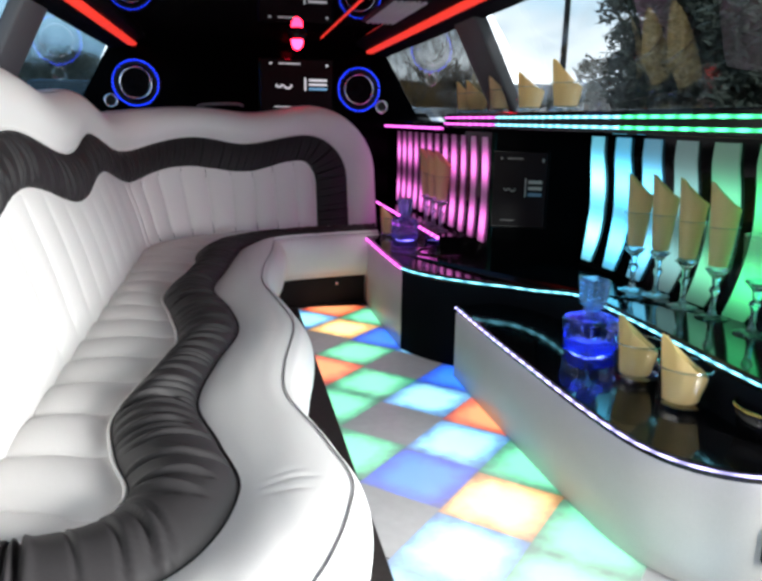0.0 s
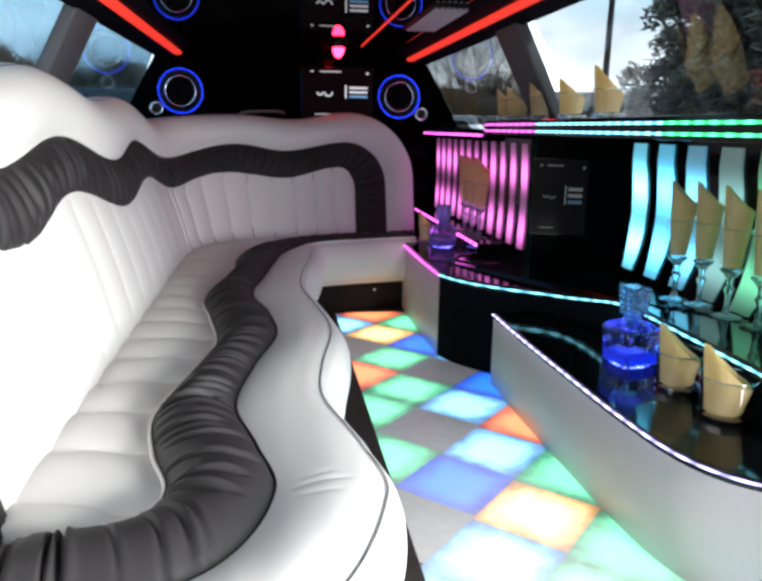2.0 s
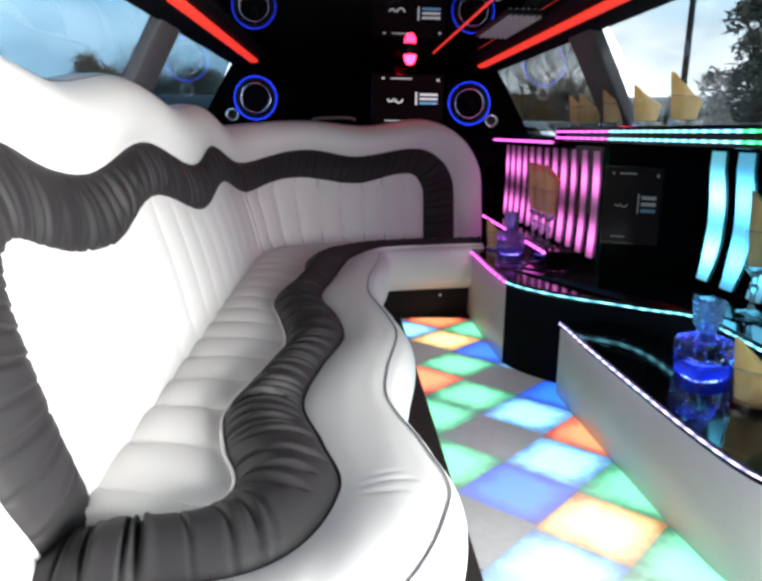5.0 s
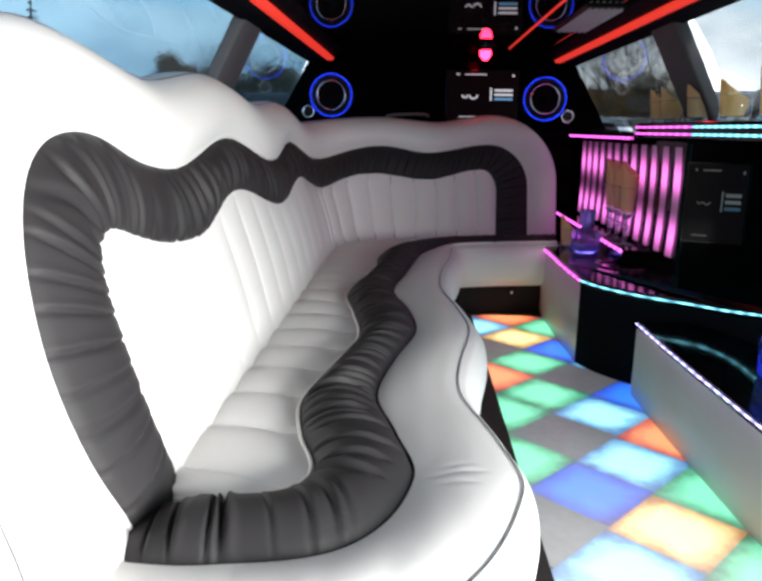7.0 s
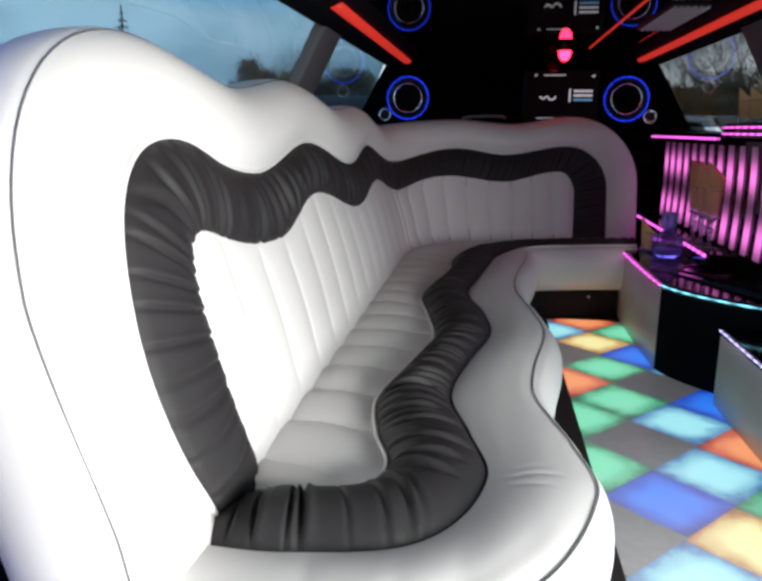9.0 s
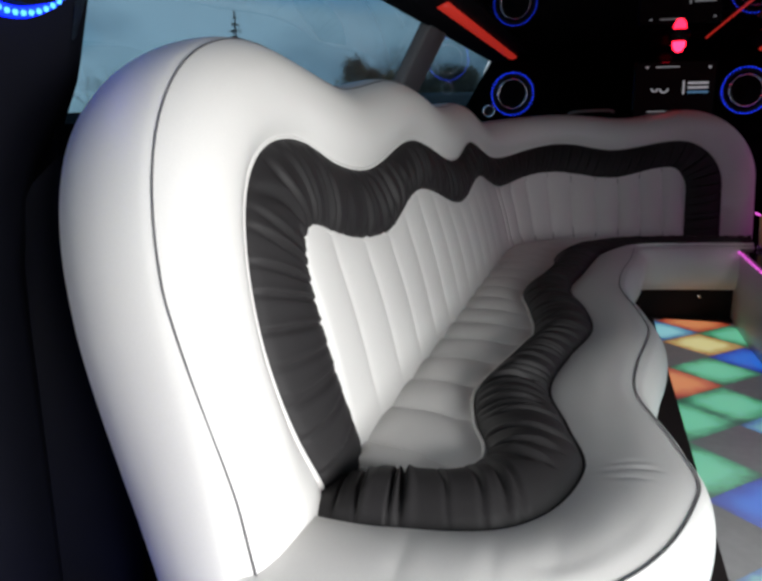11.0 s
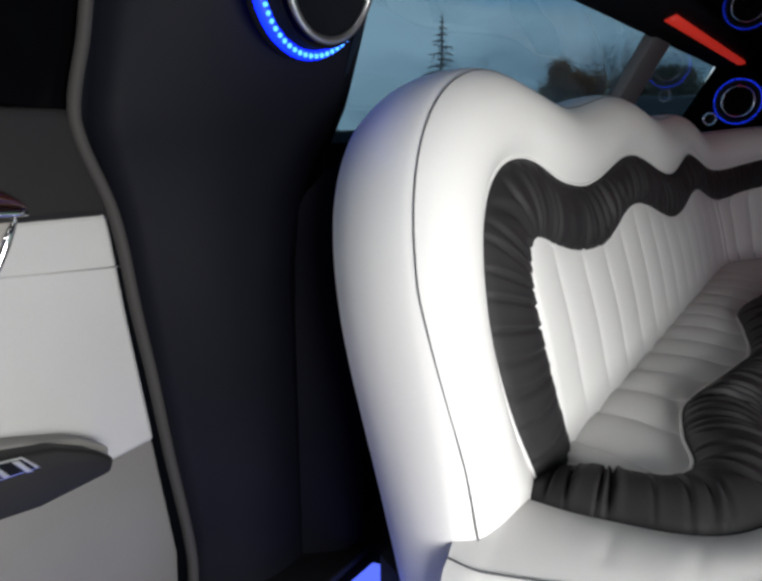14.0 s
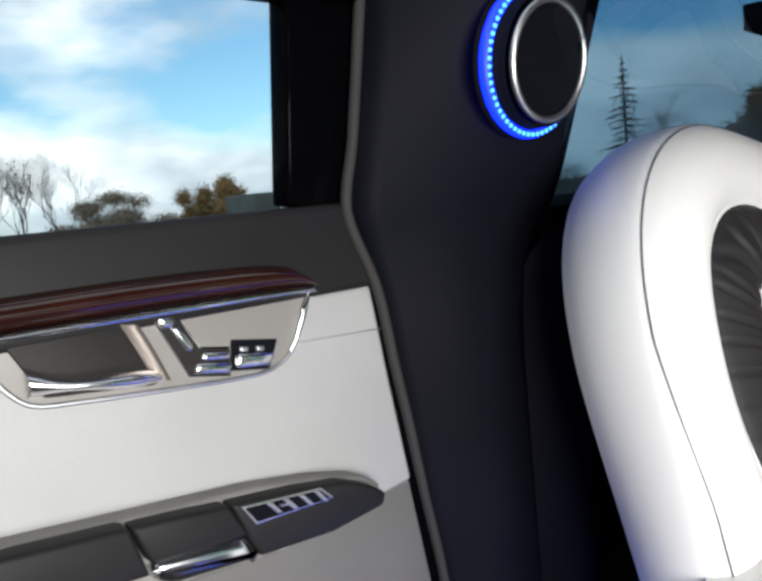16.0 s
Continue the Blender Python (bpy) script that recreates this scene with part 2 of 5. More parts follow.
SATIN = material("satin_metal", (0.72, 0.72, 0.73), 0.36, metal=1.0, vary=0.08, grain=200, bump=0.05)
# faint even emission stands in for daylight and lamp light scattered in unlit acrylic
FLOOR_ACRYLIC = material("milky_acrylic", (0.62, 0.615, 0.62), 0.22, vary=0.15, grain=40, bump=0.02, stain=3, emit=(0.80, 0.80, 0.85), power=0.10)
BRASS = material("brass", (0.75, 0.58, 0.18), 0.25, metal=1.0, vary=0.1, bump=0)
NAPKIN = material("gold_napkin", (0.98, 0.79, 0.45), 0.75, vary=0.12, grain=260, bump=0.3, depth=0.0008)
ASPHALT = material("asphalt", (0.06, 0.06, 0.062), 0.9, vary=0.35, grain=8, bump=0.4, depth=0.01, stain=0.3)
# bark, brown and olive leaf colours lightened to carry haze over far trees
BARK = material("bark", (0.30, 0.26, 0.23), 0.9, vary=0.4, grain=20, bump=0.5, depth=0.01)
NEEDLES = material("spruce_needles", (0.10, 0.125, 0.095), 0.8, vary=0.5, grain=9, bump=0, stain=1.2)
DRY_LEAVES = material("brown_leaves", (0.50, 0.31, 0.13), 0.8, vary=0.5, grain=6, bump=0, stain=1.0)
OLIVE_LEAVES = material("olive_leaves", (0.42, 0.35, 0.265), 0.8, vary=0.5, grain=6, bump=0, stain=1.0)
GLASSWARE = pane_material("clear_glass", (0.992, 0.996, 0.998), 0.025)
CUT_BASE = glass_material("thick_cut_glass", (0.72, 0.93, 1.0), 0.04, clear=0.89)
CUT_GLASS = pane_material("cut_glass", (0.82, 0.93, 1.0), 0.34)
PARTITION_BLACK = material("partition_black", (0.0015, 0.0015, 0.002), 0.12, vary=0.2, bump=0, spec=0.015)
BLUE_GLASS = glass_material("blue_glass", (0.46, 0.60, 1.0), 0.02, clear=0.97)
VIOLET_GLASS = glass_material("violet_glass", (0.50, 0.45, 1.0), 0.08, clear=0.8)
BLUE_LIQUID = material("blue_liquid", (0.34, 0.46, 1.0), 0.1, vary=0.1, bump=0)
in_liquid = BLUE_LIQUID.node_tree.nodes["Principled BSDF"].inputs
in_liquid["Subsurface Weight"].default_value, in_liquid["Subsurface Scale"].default_value = 0.6, 0.05
in_liquid["Transmission Weight"].default_value = 0.6
in_liquid["Subsurface Radius"].default_value = (0.3, 0.6, 1.0)
WINDOW = pane_material("window_glass", (0.97, 1.0, 1.0), 0.003)
TINTED = pane_material("tinted_window_glass", (0.42, 0.545, 0.62), 0.09)
LIGHT_TINT = pane_material("light_tinted_window_glass", (0.50, 0.52, 0.53), 0.11)


def wood_material():
    m = material("dark_walnut", (0.026, 0.007, 0.004), 0.16, vary=0.3, grain=18, bump=0, coat=0.6, tone=(0.008, 0.0024, 0.0018), stain=3)
    n, l = m.node_tree.nodes, m.node_tree.links
    big = next(k for k in n if k.type == "TEX_NOISE")
    co = next(k for k in n if k.type == "TEX_COORD")
    mp = n.new("ShaderNodeMapping")
    mp.inputs["Scale"].default_value = (1.6, 0.5, 1.6)
    l.new(co.outputs["Object"], mp.inputs["Vector"])
    l.new(mp.outputs["Vector"], big.inputs["Vector"])
    return m


WALNUT = wood_material()


def let_light_through(m, share):
    """Thin cloth: part of the light that falls on it comes out behind."""
    n, l = m.node_tree.nodes, m.node_tree.links
    b, out = n["Principled BSDF"], n["Material Output"]
    t, mx = n.new("ShaderNodeBsdfTranslucent"), n.new("ShaderNodeMixShader")
    t.inputs["Color"].default_value = (1.0, 0.85, 0.46, 1)
    mx.inputs["Fac"].default_value = share
    l.new(b.outputs["BSDF"], mx.inputs[1])
    l.new(t.outputs["BSDF"], mx.inputs[2])
    l.new(mx.outputs["Shader"], out.inputs["Surface"])


let_light_through(NAPKIN, 0.45)

# ---- shapes ----
ORIGIN = {}


def thing(name, label, category, at=(0, 0, 0), group="", kind=""):
    """A top-level thing: an Empty at its base."""
    ob = tagged(new(name), label, category, group, kind)
    ob.empty_display_size = 0.05
    ob.location = Vector(at) * U
    ORIGIN[ob] = Vector(at)
    return ob


def part(name, shape, mat, parent=None, label="", smooth=True, **tags):
    """One mesh of a shape (points, faces) in plan units, alone or as a part of parent, which stands where thing() put it."""
    verts, faces = shape
    base = ORIGIN.get(parent, Vector())
    me = bpy.data.meshes.new(name)
    me.from_pydata([((x - base.x) * U, (y - base.y) * U, (z - base.z) * U) for x, y, z in verts], [], [tuple(f) for f in faces])
    me.materials.append(mat)
    me.polygons.foreach_set("use_smooth", [smooth] * len(me.polygons))
    bm = bmesh.new()
    bm.from_mesh(me)
    bmesh.ops.recalc_face_normals(bm, faces=bm.faces)
    bm.to_mesh(me)
    bm.free()
    ob = tagged(new(name, me), label, **tags)
    if parent:
        ob.parent = parent
        ORIGIN[ob] = base
    return ob


def grid(P, close_u=False, close_v=False):
    P = np.asarray(P, float)
    nu, nv = P.shape[:2]
    faces = []
    for i in range(nu if close_u else nu - 1):
        for j in range(nv if close_v else nv - 1):
            a, b = i * nv + j, ((i + 1) % nu) * nv + j
            c, d = ((i + 1) % nu) * nv + (j + 1) % nv, i * nv + (j + 1) % nv
            faces.append((a, b, c, d))
    return [tuple(p) for p in P.reshape(-1, 3)], faces


def join(*shapes):
    verts, faces = [], []
    for v, f in shapes:
        n = len(verts)
        verts += list(v)
        faces += [tuple(k + n for k in face) for face in f]
    return verts, faces


def moved(shape, m):
    return [tuple(m @ Vector(v)) for v in shape[0]], shape[1]


def of_bmesh(bm):
    bm.verts.index_update()
    out = [tuple(v.co) for v in bm.verts], [tuple(v.index for v in f.verts) for f in bm.faces]
    bm.free()
    return out


def block(centre, size, bevel=0.004, turn=(0, 0, 0), steps=2):
    bm = bmesh.new()
    bmesh.ops.create_cube(bm, size=1)
    bmesh.ops.scale(bm, vec=size, verts=bm.verts)
    if bevel:
        bmesh.ops.bevel(bm, geom=bm.edges[:], offset=bevel, segments=steps, affect="EDGES", profile=0.6)
    bmesh.ops.transform(bm, matrix=pose(*centre, *turn), verts=bm.verts)
    return of_bmesh(bm)


def prism(outline, low, high, bevel=0.0, axes="xyz", steps=2):
    """A plate: the outline lies in the first two axes and is drawn out along the third."""
    bm = bmesh.new()
    f = bm.faces.new([bm.verts.new((a, b, low)) for a, b in outline])
    ext = bmesh.ops.extrude_face_region(bm, geom=[f])
    bmesh.ops.translate(bm, vec=(0, 0, high - low), verts=[g for g in ext["geom"] if isinstance(g, bmesh.types.BMVert)])
    if bevel:
        bmesh.ops.bevel(bm, geom=bm.edges[:], offset=bevel, segments=steps, affect="EDGES", profile=0.6)
    verts, faces = of_bmesh(bm)
    order = ["xyz".index(a) for a in axes]
    out = []
    for v in verts:
        p = [0, 0, 0]
        for k, o in enumerate(order):
            p[o] = v[k]
        out.append(tuple(p))
    return out, faces


def tube(path, radius, k=8, closed=False, flat=1.0):
    """A round bar along a path; radius may be one number or one a point."""
    P = np.asarray(path, float)
    n = len(P)
    rad = np.full(n, radius) if np.isscalar(radius) else np.asarray(radius)
    tan = np.roll(P, -1, 0) - np.roll(P, 1, 0) if closed else np.gradient(P, axis=0)
    tan /= np.linalg.norm(tan, axis=1)[:, None] + 1e-12
    side = np.cross(tan[0], (0, 0, 1))
    if np.linalg.norm(side) < 1e-3:
        side = np.cross(tan[0], (0, 1, 0))
    rings = []
    for i in range(n):
        side = side - tan[i] * (side @ tan[i])
        side /= np.linalg.norm(side)
        up = np.cross(side, tan[i])
        a = np.arange(k) * 2 * np.pi / k
        rings.append(P[i] + rad[i] * (np.cos(a)[:, None] * side + flat * np.sin(a)[:, None] * up))
    v, f = grid(rings, close_u=closed, close_v=True)
    if not closed:
        f += [tuple(range(k))[::-1], tuple((n - 1) * k + j for j in range(k))]
    return v, f


def lathe(profile, k=24, at=(0, 0, 0)):
    rows = []
    for j in range(k):
        a = 2 * math.pi * j / k
        rows.append([(at[0] + r * math.cos(a), at[1] + r * math.sin(a), at[2] + z) for r, z in profile])
    return grid(rows, close_u=True)


def ring(centre, normal, radius, thick, k=40, kk=8):
    q = Vector(normal).to_track_quat("Z", "Y")
    path = [Vector(centre) + q @ Vector((radius * math.cos(a), radius * math.sin(a), 0)) for a in np.arange(k) * 2 * math.pi / k]
    return tube([tuple(p) for p in path], thick, kk, closed=True)


def disc(centre, normal, profile, k=40):
    """A turned shape about normal, from (radius, height) pairs."""
    q = Vector(normal).to_track_quat("Z", "Y").to_matrix().to_4x4()
    return moved(lathe(profile, k), Matrix.Translation(centre) @ q)


def hermite(keys, n):
    """A smooth curve through keys, n points a span."""
    P = np.asarray(keys, float)
    Q = np.vstack([2 * P[0] - P[1], P, 2 * P[-1] - P[-2]])
    out = []
    for i in range(1, len(Q) - 2):
        p0, p1, p2, p3 = Q[i - 1:i + 3]
        d = np.linalg.norm(p2 - p1)
        m1 = (p2 - p0) / (np.linalg.norm(p2 - p0) + 1e-9) * d
        m2 = (p3 - p1) / (np.linalg.norm(p3 - p1) + 1e-9) * d
        t = (np.arange(n) / n)[:, None]
        out.append((2 * t**3 - 3 * t**2 + 1) * p1 + (t**3 - 2 * t**2 + t) * m1 + (3 * t**2 - 2 * t**3) * p2 + (t**3 - t**2) * m2)
    return np.vstack([*out, P[-1:]])


def waves(crests, s):
    """A wave that swings from crest to trough through the given (s, height) pairs."""
    c = np.asarray(crests, float)
    i = np.clip(np.searchsorted(c[:, 0], s) - 1, 0, len(c) - 2)
    f = np.clip((s - c[i, 0]) / (c[i + 1, 0] - c[i, 0]), 0, 1)
    f = 0.5 - 0.5 * np.cos(np.pi * f)
    return c[i, 1] * (1 - f) + c[i + 1, 1] * f


def wrinkle(u, v, dense, seed):
    """Sharp irregular folds across a gathered band."""
    a = noise.noise((u * dense, v * 0.9 + seed, seed * 3.1))
    b = noise.noise((u * dense * 2.3 + 7, v * 1.4, seed * 1.7))
    return (1 - min(1, abs(a) * 3.2)) ** 2 + 0.5 * (1 - min(1, abs(b) * 3.0)) ** 2


def gathers(length, pitch, seed):
    """The folds of a gathered band: place along it, slant, width, depth, and the stretch across it that each one spans."""
    rnd = random.Random(seed)
    out, u = [], 0.0
    while u < length:
        u += pitch * rnd.uniform(.45, 1.6)
        a = rnd.uniform(-.45, .25)
        out.append((u, rnd.uniform(-.026, .026), rnd.uniform(.0042, .009), rnd.uniform(.0035, .012), a, a + rnd.uniform(.7, 1.6), rnd.uniform(-.02, .02)))
    return np.array(out)


def folds(u, v, f):
    """How deep the folds cut at u along and v across the band."""
    near = f[np.abs(f[:, 0] - u) < .08]
    if not len(near):
        return 0.0
    x = u - near[:, 0] - near[:, 1] * (v - .5) - near[:, 6] * np.sin(3 * v)
    span = np.clip((v - near[:, 4]) * 5, 0, 1) * np.clip((near[:, 5] - v) * 5, 0, 1)
    return float((near[:, 3] * span * (np.exp(-(x / near[:, 2]) ** 2) - .35 * np.exp(-((x - 2 * near[:, 2]) / (1.6 * near[:, 2])) ** 2))).sum())

# ---- the long curved sofa ----
SEAT = 0.32
LEAN_BACK = 0.277
foot = hermite([(-.363, .2), (-.363, 1.5), (-.363, 2.6), (-.36, 2.85), (-.33, 3.04), (-.25, 3.18), (-.1, 3.28), (.15, 3.35), (.42, 3.42), (.80, 3.53)], 40)
foot_s = np.r_[0, np.cumsum(np.linalg.norm(np.diff(foot, axis=0), axis=1))] + 0.2
foot_t = np.gradient(foot, axis=0)
foot_t /= np.linalg.norm(foot_t, axis=1)[:, None]


def on_back(s, z, h=0.0):
    """A place on the backrest: s along its foot, z its height, h how far it stands out into the room."""
    x, y = np.interp(s, foot_s, foot[:, 0]), np.interp(s, foot_s, foot[:, 1])
    tx, ty = np.interp(s, foot_s, foot_t[:, 0]), np.interp(s, foot_s, foot_t[:, 1])
    k = LEAN_BACK * (z - SEAT) - h
    return (x - ty * k, y + tx * k, z)


INNER = [(1.28, .616), (1.66, .680), (2.16, .596), (2.61, .650), (2.99, .58), (3.30, .627), (3.56, .595), (3.84, .645)]
OUTER = [(1.27, .761), (1.74, .816), (2.24, .738), (2.63, .791), (3.04, .71), (3.36, .765), (3.57, .732), (3.90, .775)]
CREST = [(1.31, .937), (1.80, .98), (2.30, .92), (2.70, .94), (3.0, .865), (3.38, .90), (3.63, .88), (3.95, .92)]
# the near leg and bend of each outline, from the seat up
NEAR_IN = [(.853, .290), (.870, .333), (.861, .403), (.857, .48), (.857, .56), (.862, .617), (.876, .660), (.903, .681), (.937, .684), (.985, .668), (1.03, .653), (1.12, .630)]
NEAR_OUT = [(.698, .285), (.714, .318), (.680, .392), (.659, .487), (.657, .57), (.673, .642), (.701, .713), (.762, .791), (.870, .836), (1.000, .831), (1.066, .804), (1.15, .776)]
NEAR_RIM = [(.462, .24), (.475, .31), (.486, .40), (.493, .48), (.498, .57), (.507, .64), (.525, .72), (.58, .835), (.69, .937), (.83, .990), (.97, 1.0), (1.12, .972)]


def arch(crests, near, far_top, far_foot, n_leg=110, n_turn=110, n_wave=760):
    """An outline on the backrest: up the near leg and round its bend through the near keys, along the waves, and down the far leg."""
    (s2, z2), (s3, z3) = far_top, far_foot
    leg = [tuple(q) for q in hermite(near + crests[:1], 18)[:-1]]
    ca = crests[0][0]
    s = np.linspace(ca, crests[-1][0], n_wave)
    top = list(zip(s, waves(crests, s)))
    cb, cy = crests[-1]
    bend2 = [(cb + (s2 - cb) * math.sin(a), z2 + (cy - z2) * math.cos(a)) for a in np.arange(1, n_turn + 1) / n_turn * math.pi / 2]
    leg2 = [(s2 + (s3 - s2) * f, z2 + (z3 - z2) * f) for f in np.arange(1, n_leg + 1) / n_leg]
    line = np.array(leg + top + bend2 + leg2)
    soft = line.copy()
    for k in range(2):
        soft[:, k] = np.convolve(np.pad(line[:, k], 12, mode="edge"), np.ones(25) / 25, mode="valid")
    soft[:12], soft[-12:] = line[:12] + (soft[12] - line[12]) * (np.arange(12) / 12)[:, None], line[-12:] + (soft[-13] - line[-13]) * (np.arange(12)[::-1] / 12)[:, None]
    return soft


inner = arch(INNER, NEAR_IN, (3.918, .55), (3.90, .31))
outer = arch(OUTER, NEAR_OUT, (4.10, .58), (4.08, .31))
rim = arch(CREST, NEAR_RIM, (4.275, .62), (4.25, .31))
run = np.r_[0, np.cumsum(np.linalg.norm(np.diff((inner + outer) / 2, axis=0), axis=1))]

back_folds, seat_folds = gathers(run[-1], .034, 3), gathers(3.6, .036, 8) * np.array([1, 1, .8, 1.75, 1, 1, 1])
back_folds = np.vstack([back_folds[back_folds[:, 0] > .43], [(u, k, .0034, d, -.4, 1.4, .004) for u, k, d in
             ((.030, -.05, .007), (.085, -.03, .010), (.140, -.015, .009), (.182, .0, .013), (.192, .0, .009), (.232, .01, .008),
              (.275, .025, .013), (.318, .035, .011), (.352, .04, .010), (.388, .05, .012), (.412, .045, .008))]])
seat_folds = np.vstack([seat_folds[seat_folds[:, 0] > .36], [(u, k, w, d, -.4, 1.4, .003) for u, k, w, d in
             ((.100, .01, .0030, .005), (.132, .012, .0040, .011), (.180, .0, .0032, .010), (.193, .0, .0045, .015), (.250, -.02, .0030, .004), (.300, -.05, .0035, .007), (.335, -.07, .0045, .010), (.355, -.07, .0030, .006))]])
far = run[np.argmax(((inner + outer) / 2)[:, 0] > 2.98)]
pleat = random.Random(4)
back_folds = np.vstack([back_folds[back_folds[:, 0] < far], [(far + .040 * k + pleat.uniform(-.007, .007), pleat.uniform(-.008, .008), .0036, pleat.uniform(.006, .013), -.4, 1.4, .0) for k in range(36)]])
sofa = thing("limousine_sofa", "long curved white leather sofa with charcoal gathered bands along one side", "sofa", at=(0.0, 1.8, 0.0))

# pleated white panel inside the band
S = np.linspace(.795, 3.935, 640)
bent = 18 * 4
top_z = np.interp(S, inner[bent:-112, 0], inner[bent:-112, 1])


def panel_out(s, v, p):
    """How far the pleated panel stands out; p is 0 in a pleat's groove and 1 on its back."""
    edge = min(1.0, 4 * v, 5 * (1 - v))
    deep = float(np.interp(s, [.8, 1.5, 2.1, 2.75, 2.95], [.010, .008, .004, .004, .022]))
    return 0.002 + 0.014 * max(0.0, math.sin(math.pi * v)) ** 0.6 + edge * deep * (p ** 0.4 - 1) - 0.25 * max(0, .865 - s) - 0.25 * max(0, s - 3.895)


rows = []
for s, zt in zip(S, top_z):
    p = abs(math.sin(math.pi * (s - 0.03) / (0.16 if s < 2.9 else 0.105)))
    zt = zt + 0.02
    row = []
    for v in np.linspace(0, 1, 18):
        row.append(on_back(s, SEAT - 0.01 + (zt - SEAT + 0.01) * v, panel_out(s, v, p)))
    rows.append(row)
part("back_panel", grid(rows), WHITE_LEATHER, sofa, "pleated white leather panel")

# grey bars in the far grooves, standing in for stitched seams and their shade
for k in range(27, 37):
    s = .03 + .105 * k
    zt = float(np.interp(s, S, top_z)) + .01
    part("pleat_seam_shade", tube([on_back(s, SEAT + (zt - SEAT) * v, panel_out(s, v, 0.0) + .0005) for v in np.linspace(.02, .98, 16)], .0021, 6), PIPING, sofa)

# gathered dark band
rows = []
for k in range(len(inner)):
    row = []
    for v in np.linspace(0, 1, 19):
        s, z = inner[k] * (1 - v) + outer[k] * v
        h = -0.004 + 0.030 * max(0.0, math.sin(math.pi * v)) ** 0.55
        h -= folds(run[k], v, back_folds) * math.sin(math.pi * v) ** 0.6 if 0 < v < 1 else 0
        row.append(on_back(s, z, h))
    rows.append(row)
part("back_band", grid(rows), DARK_LEATHER, sofa, "charcoal leather band gathered in folds")

# white bolster over the top and round both ends
wrap_out = arch(OUTER, [(.77, .0)] + NEAR_OUT[1:], (4.10, .58), (4.08, .31))
wrap_rim = arch(CREST, [(.445, .0)] + NEAR_RIM[1:], (4.275, .62), (4.25, .31))
profile = hermite([(0, -.004), (.12, .011), (.38, .030), (.68, .028), (.88, .004), (.985, -.035), (.99, -.07), (.95, -.115), (.86, -.16), (.72, -.20)], 4)
rows = []
for k in range(len(wrap_out)):
    row = []
    for f, h in profile:
        s, z = wrap_out[k] * (1 - f) + wrap_rim[k] * f
        if s < 1 and z < .50 and h > 0:  # flatter where it meets the seat
            h *= max(.62, min(1.0, .62 + (z - .33) / .4))
        h += 0.0012 * noise.noise((s * 5, z * 5, 3.0))
        row.append(on_back(s, z, h))
    rows.append(row)
part("bolster", grid(rows), WHITE_LEATHER, sofa, "smooth white leather bolster")
seam = []
for k in range(0, len(rim), 4):
    s, z = wrap_out[k] * .03 + wrap_rim[k] * .97
    low = min(1.0, max(0.0, (.66 - z) / .25)) if s < 1 else 0.0
    seam.append(on_back(s + .010 * low, z, -.024 + .020 * low))
part("bolster_seam", tube(seam, .0015, 6), PIPING, sofa, "thin grey seam")
for name, line, lift in (("band_piping", outer, -.002), ("panel_piping", inner, .002)):
    part(name, tube([on_back(s, z, lift) for s, z in line], .0042, 6), WHITE_LEATHER, sofa)
# seat: white pleats, dark band, white front with its lip
seat_in = [(-.44, .79), (-.40, .79), (-.27, .79), (-.19, .81), (-.155, .89), (-.19, 1.01), (-.215, 1.17), (-.175, 1.40), (-.14, 1.61), (-.175, 1.85), (-.215, 2.07),
           (-.18, 2.30), (-.15, 2.55), (-.155, 2.72), (-.10, 2.93), (.12, 3.14), (.66, 3.29)]
seat_out = [(-.44, .64), (-.39, .637), (-.25, .635), (-.075, .69), (.005, .87), (-.025, 1.03), (-.068, 1.21), (-.04, 1.43), (.008, 1.67), (-.015, 1.90), (-.065, 2.13),
            (-.035, 2.38), (.005, 2.68), (.04, 2.86), (.14, 3.00), (.30, 3.09), (.66, 3.21)]
seat_lip = [(-.395, .452), (-.345, .448), (-.19, .482), (.035, .575), (.163, .83), (.146, 1.00), (.096, 1.22), (.106, 1.40), (.146, 1.68), (.126, 1.91), (.088, 2.18),
            (.10, 2.45), (.14, 2.72), (.155, 2.88), (.18, 3.02), (.30, 3.08), (.66, 3.16)]
seat_heel = [(-.375, y) for y in (.77, .79, .83, .88, .94, 1.04, 1.18, 1.40, 1.62, 1.86, 2.08, 2.31, 2.56, 2.76)] + [(-.35, 3.0), (-.06, 3.30), (.66, 3.50)]
NS = 80
s_in, s_out, s_lip, s_heel = (hermite(c, NS) for c in (seat_in, seat_out, seat_lip, seat_heel))
run = np.r_[0, np.cumsum(np.linalg.norm(np.diff(s_heel, axis=0), axis=1))]
rows = []
for k in range(NS + NS // 2, len(s_in)):
    p = abs(math.sin(math.pi * (run[k] + .02) / 0.155))
    row = []
    for v in np.linspace(0, 1, 14):
        x, y = s_heel[k] * (1 - v) + s_in[k] * v
        edge = min(1, 4 * v + .2, 5 * (1 - v))
        row.append((x, y, SEAT - .012 + .030 * math.sin(math.pi * (0.12 + 0.8 * v)) ** .7 + edge * .021 * (p ** .45 - 1)))
    rows.append(row)
part("seat_pleats", grid(rows), WHITE_LEATHER, sofa, "pleated white leather seat")
mid = (s_in + s_out) / 2
run = np.r_[0, np.cumsum(np.linalg.norm(np.diff(mid, axis=0), axis=1))]
rows = []
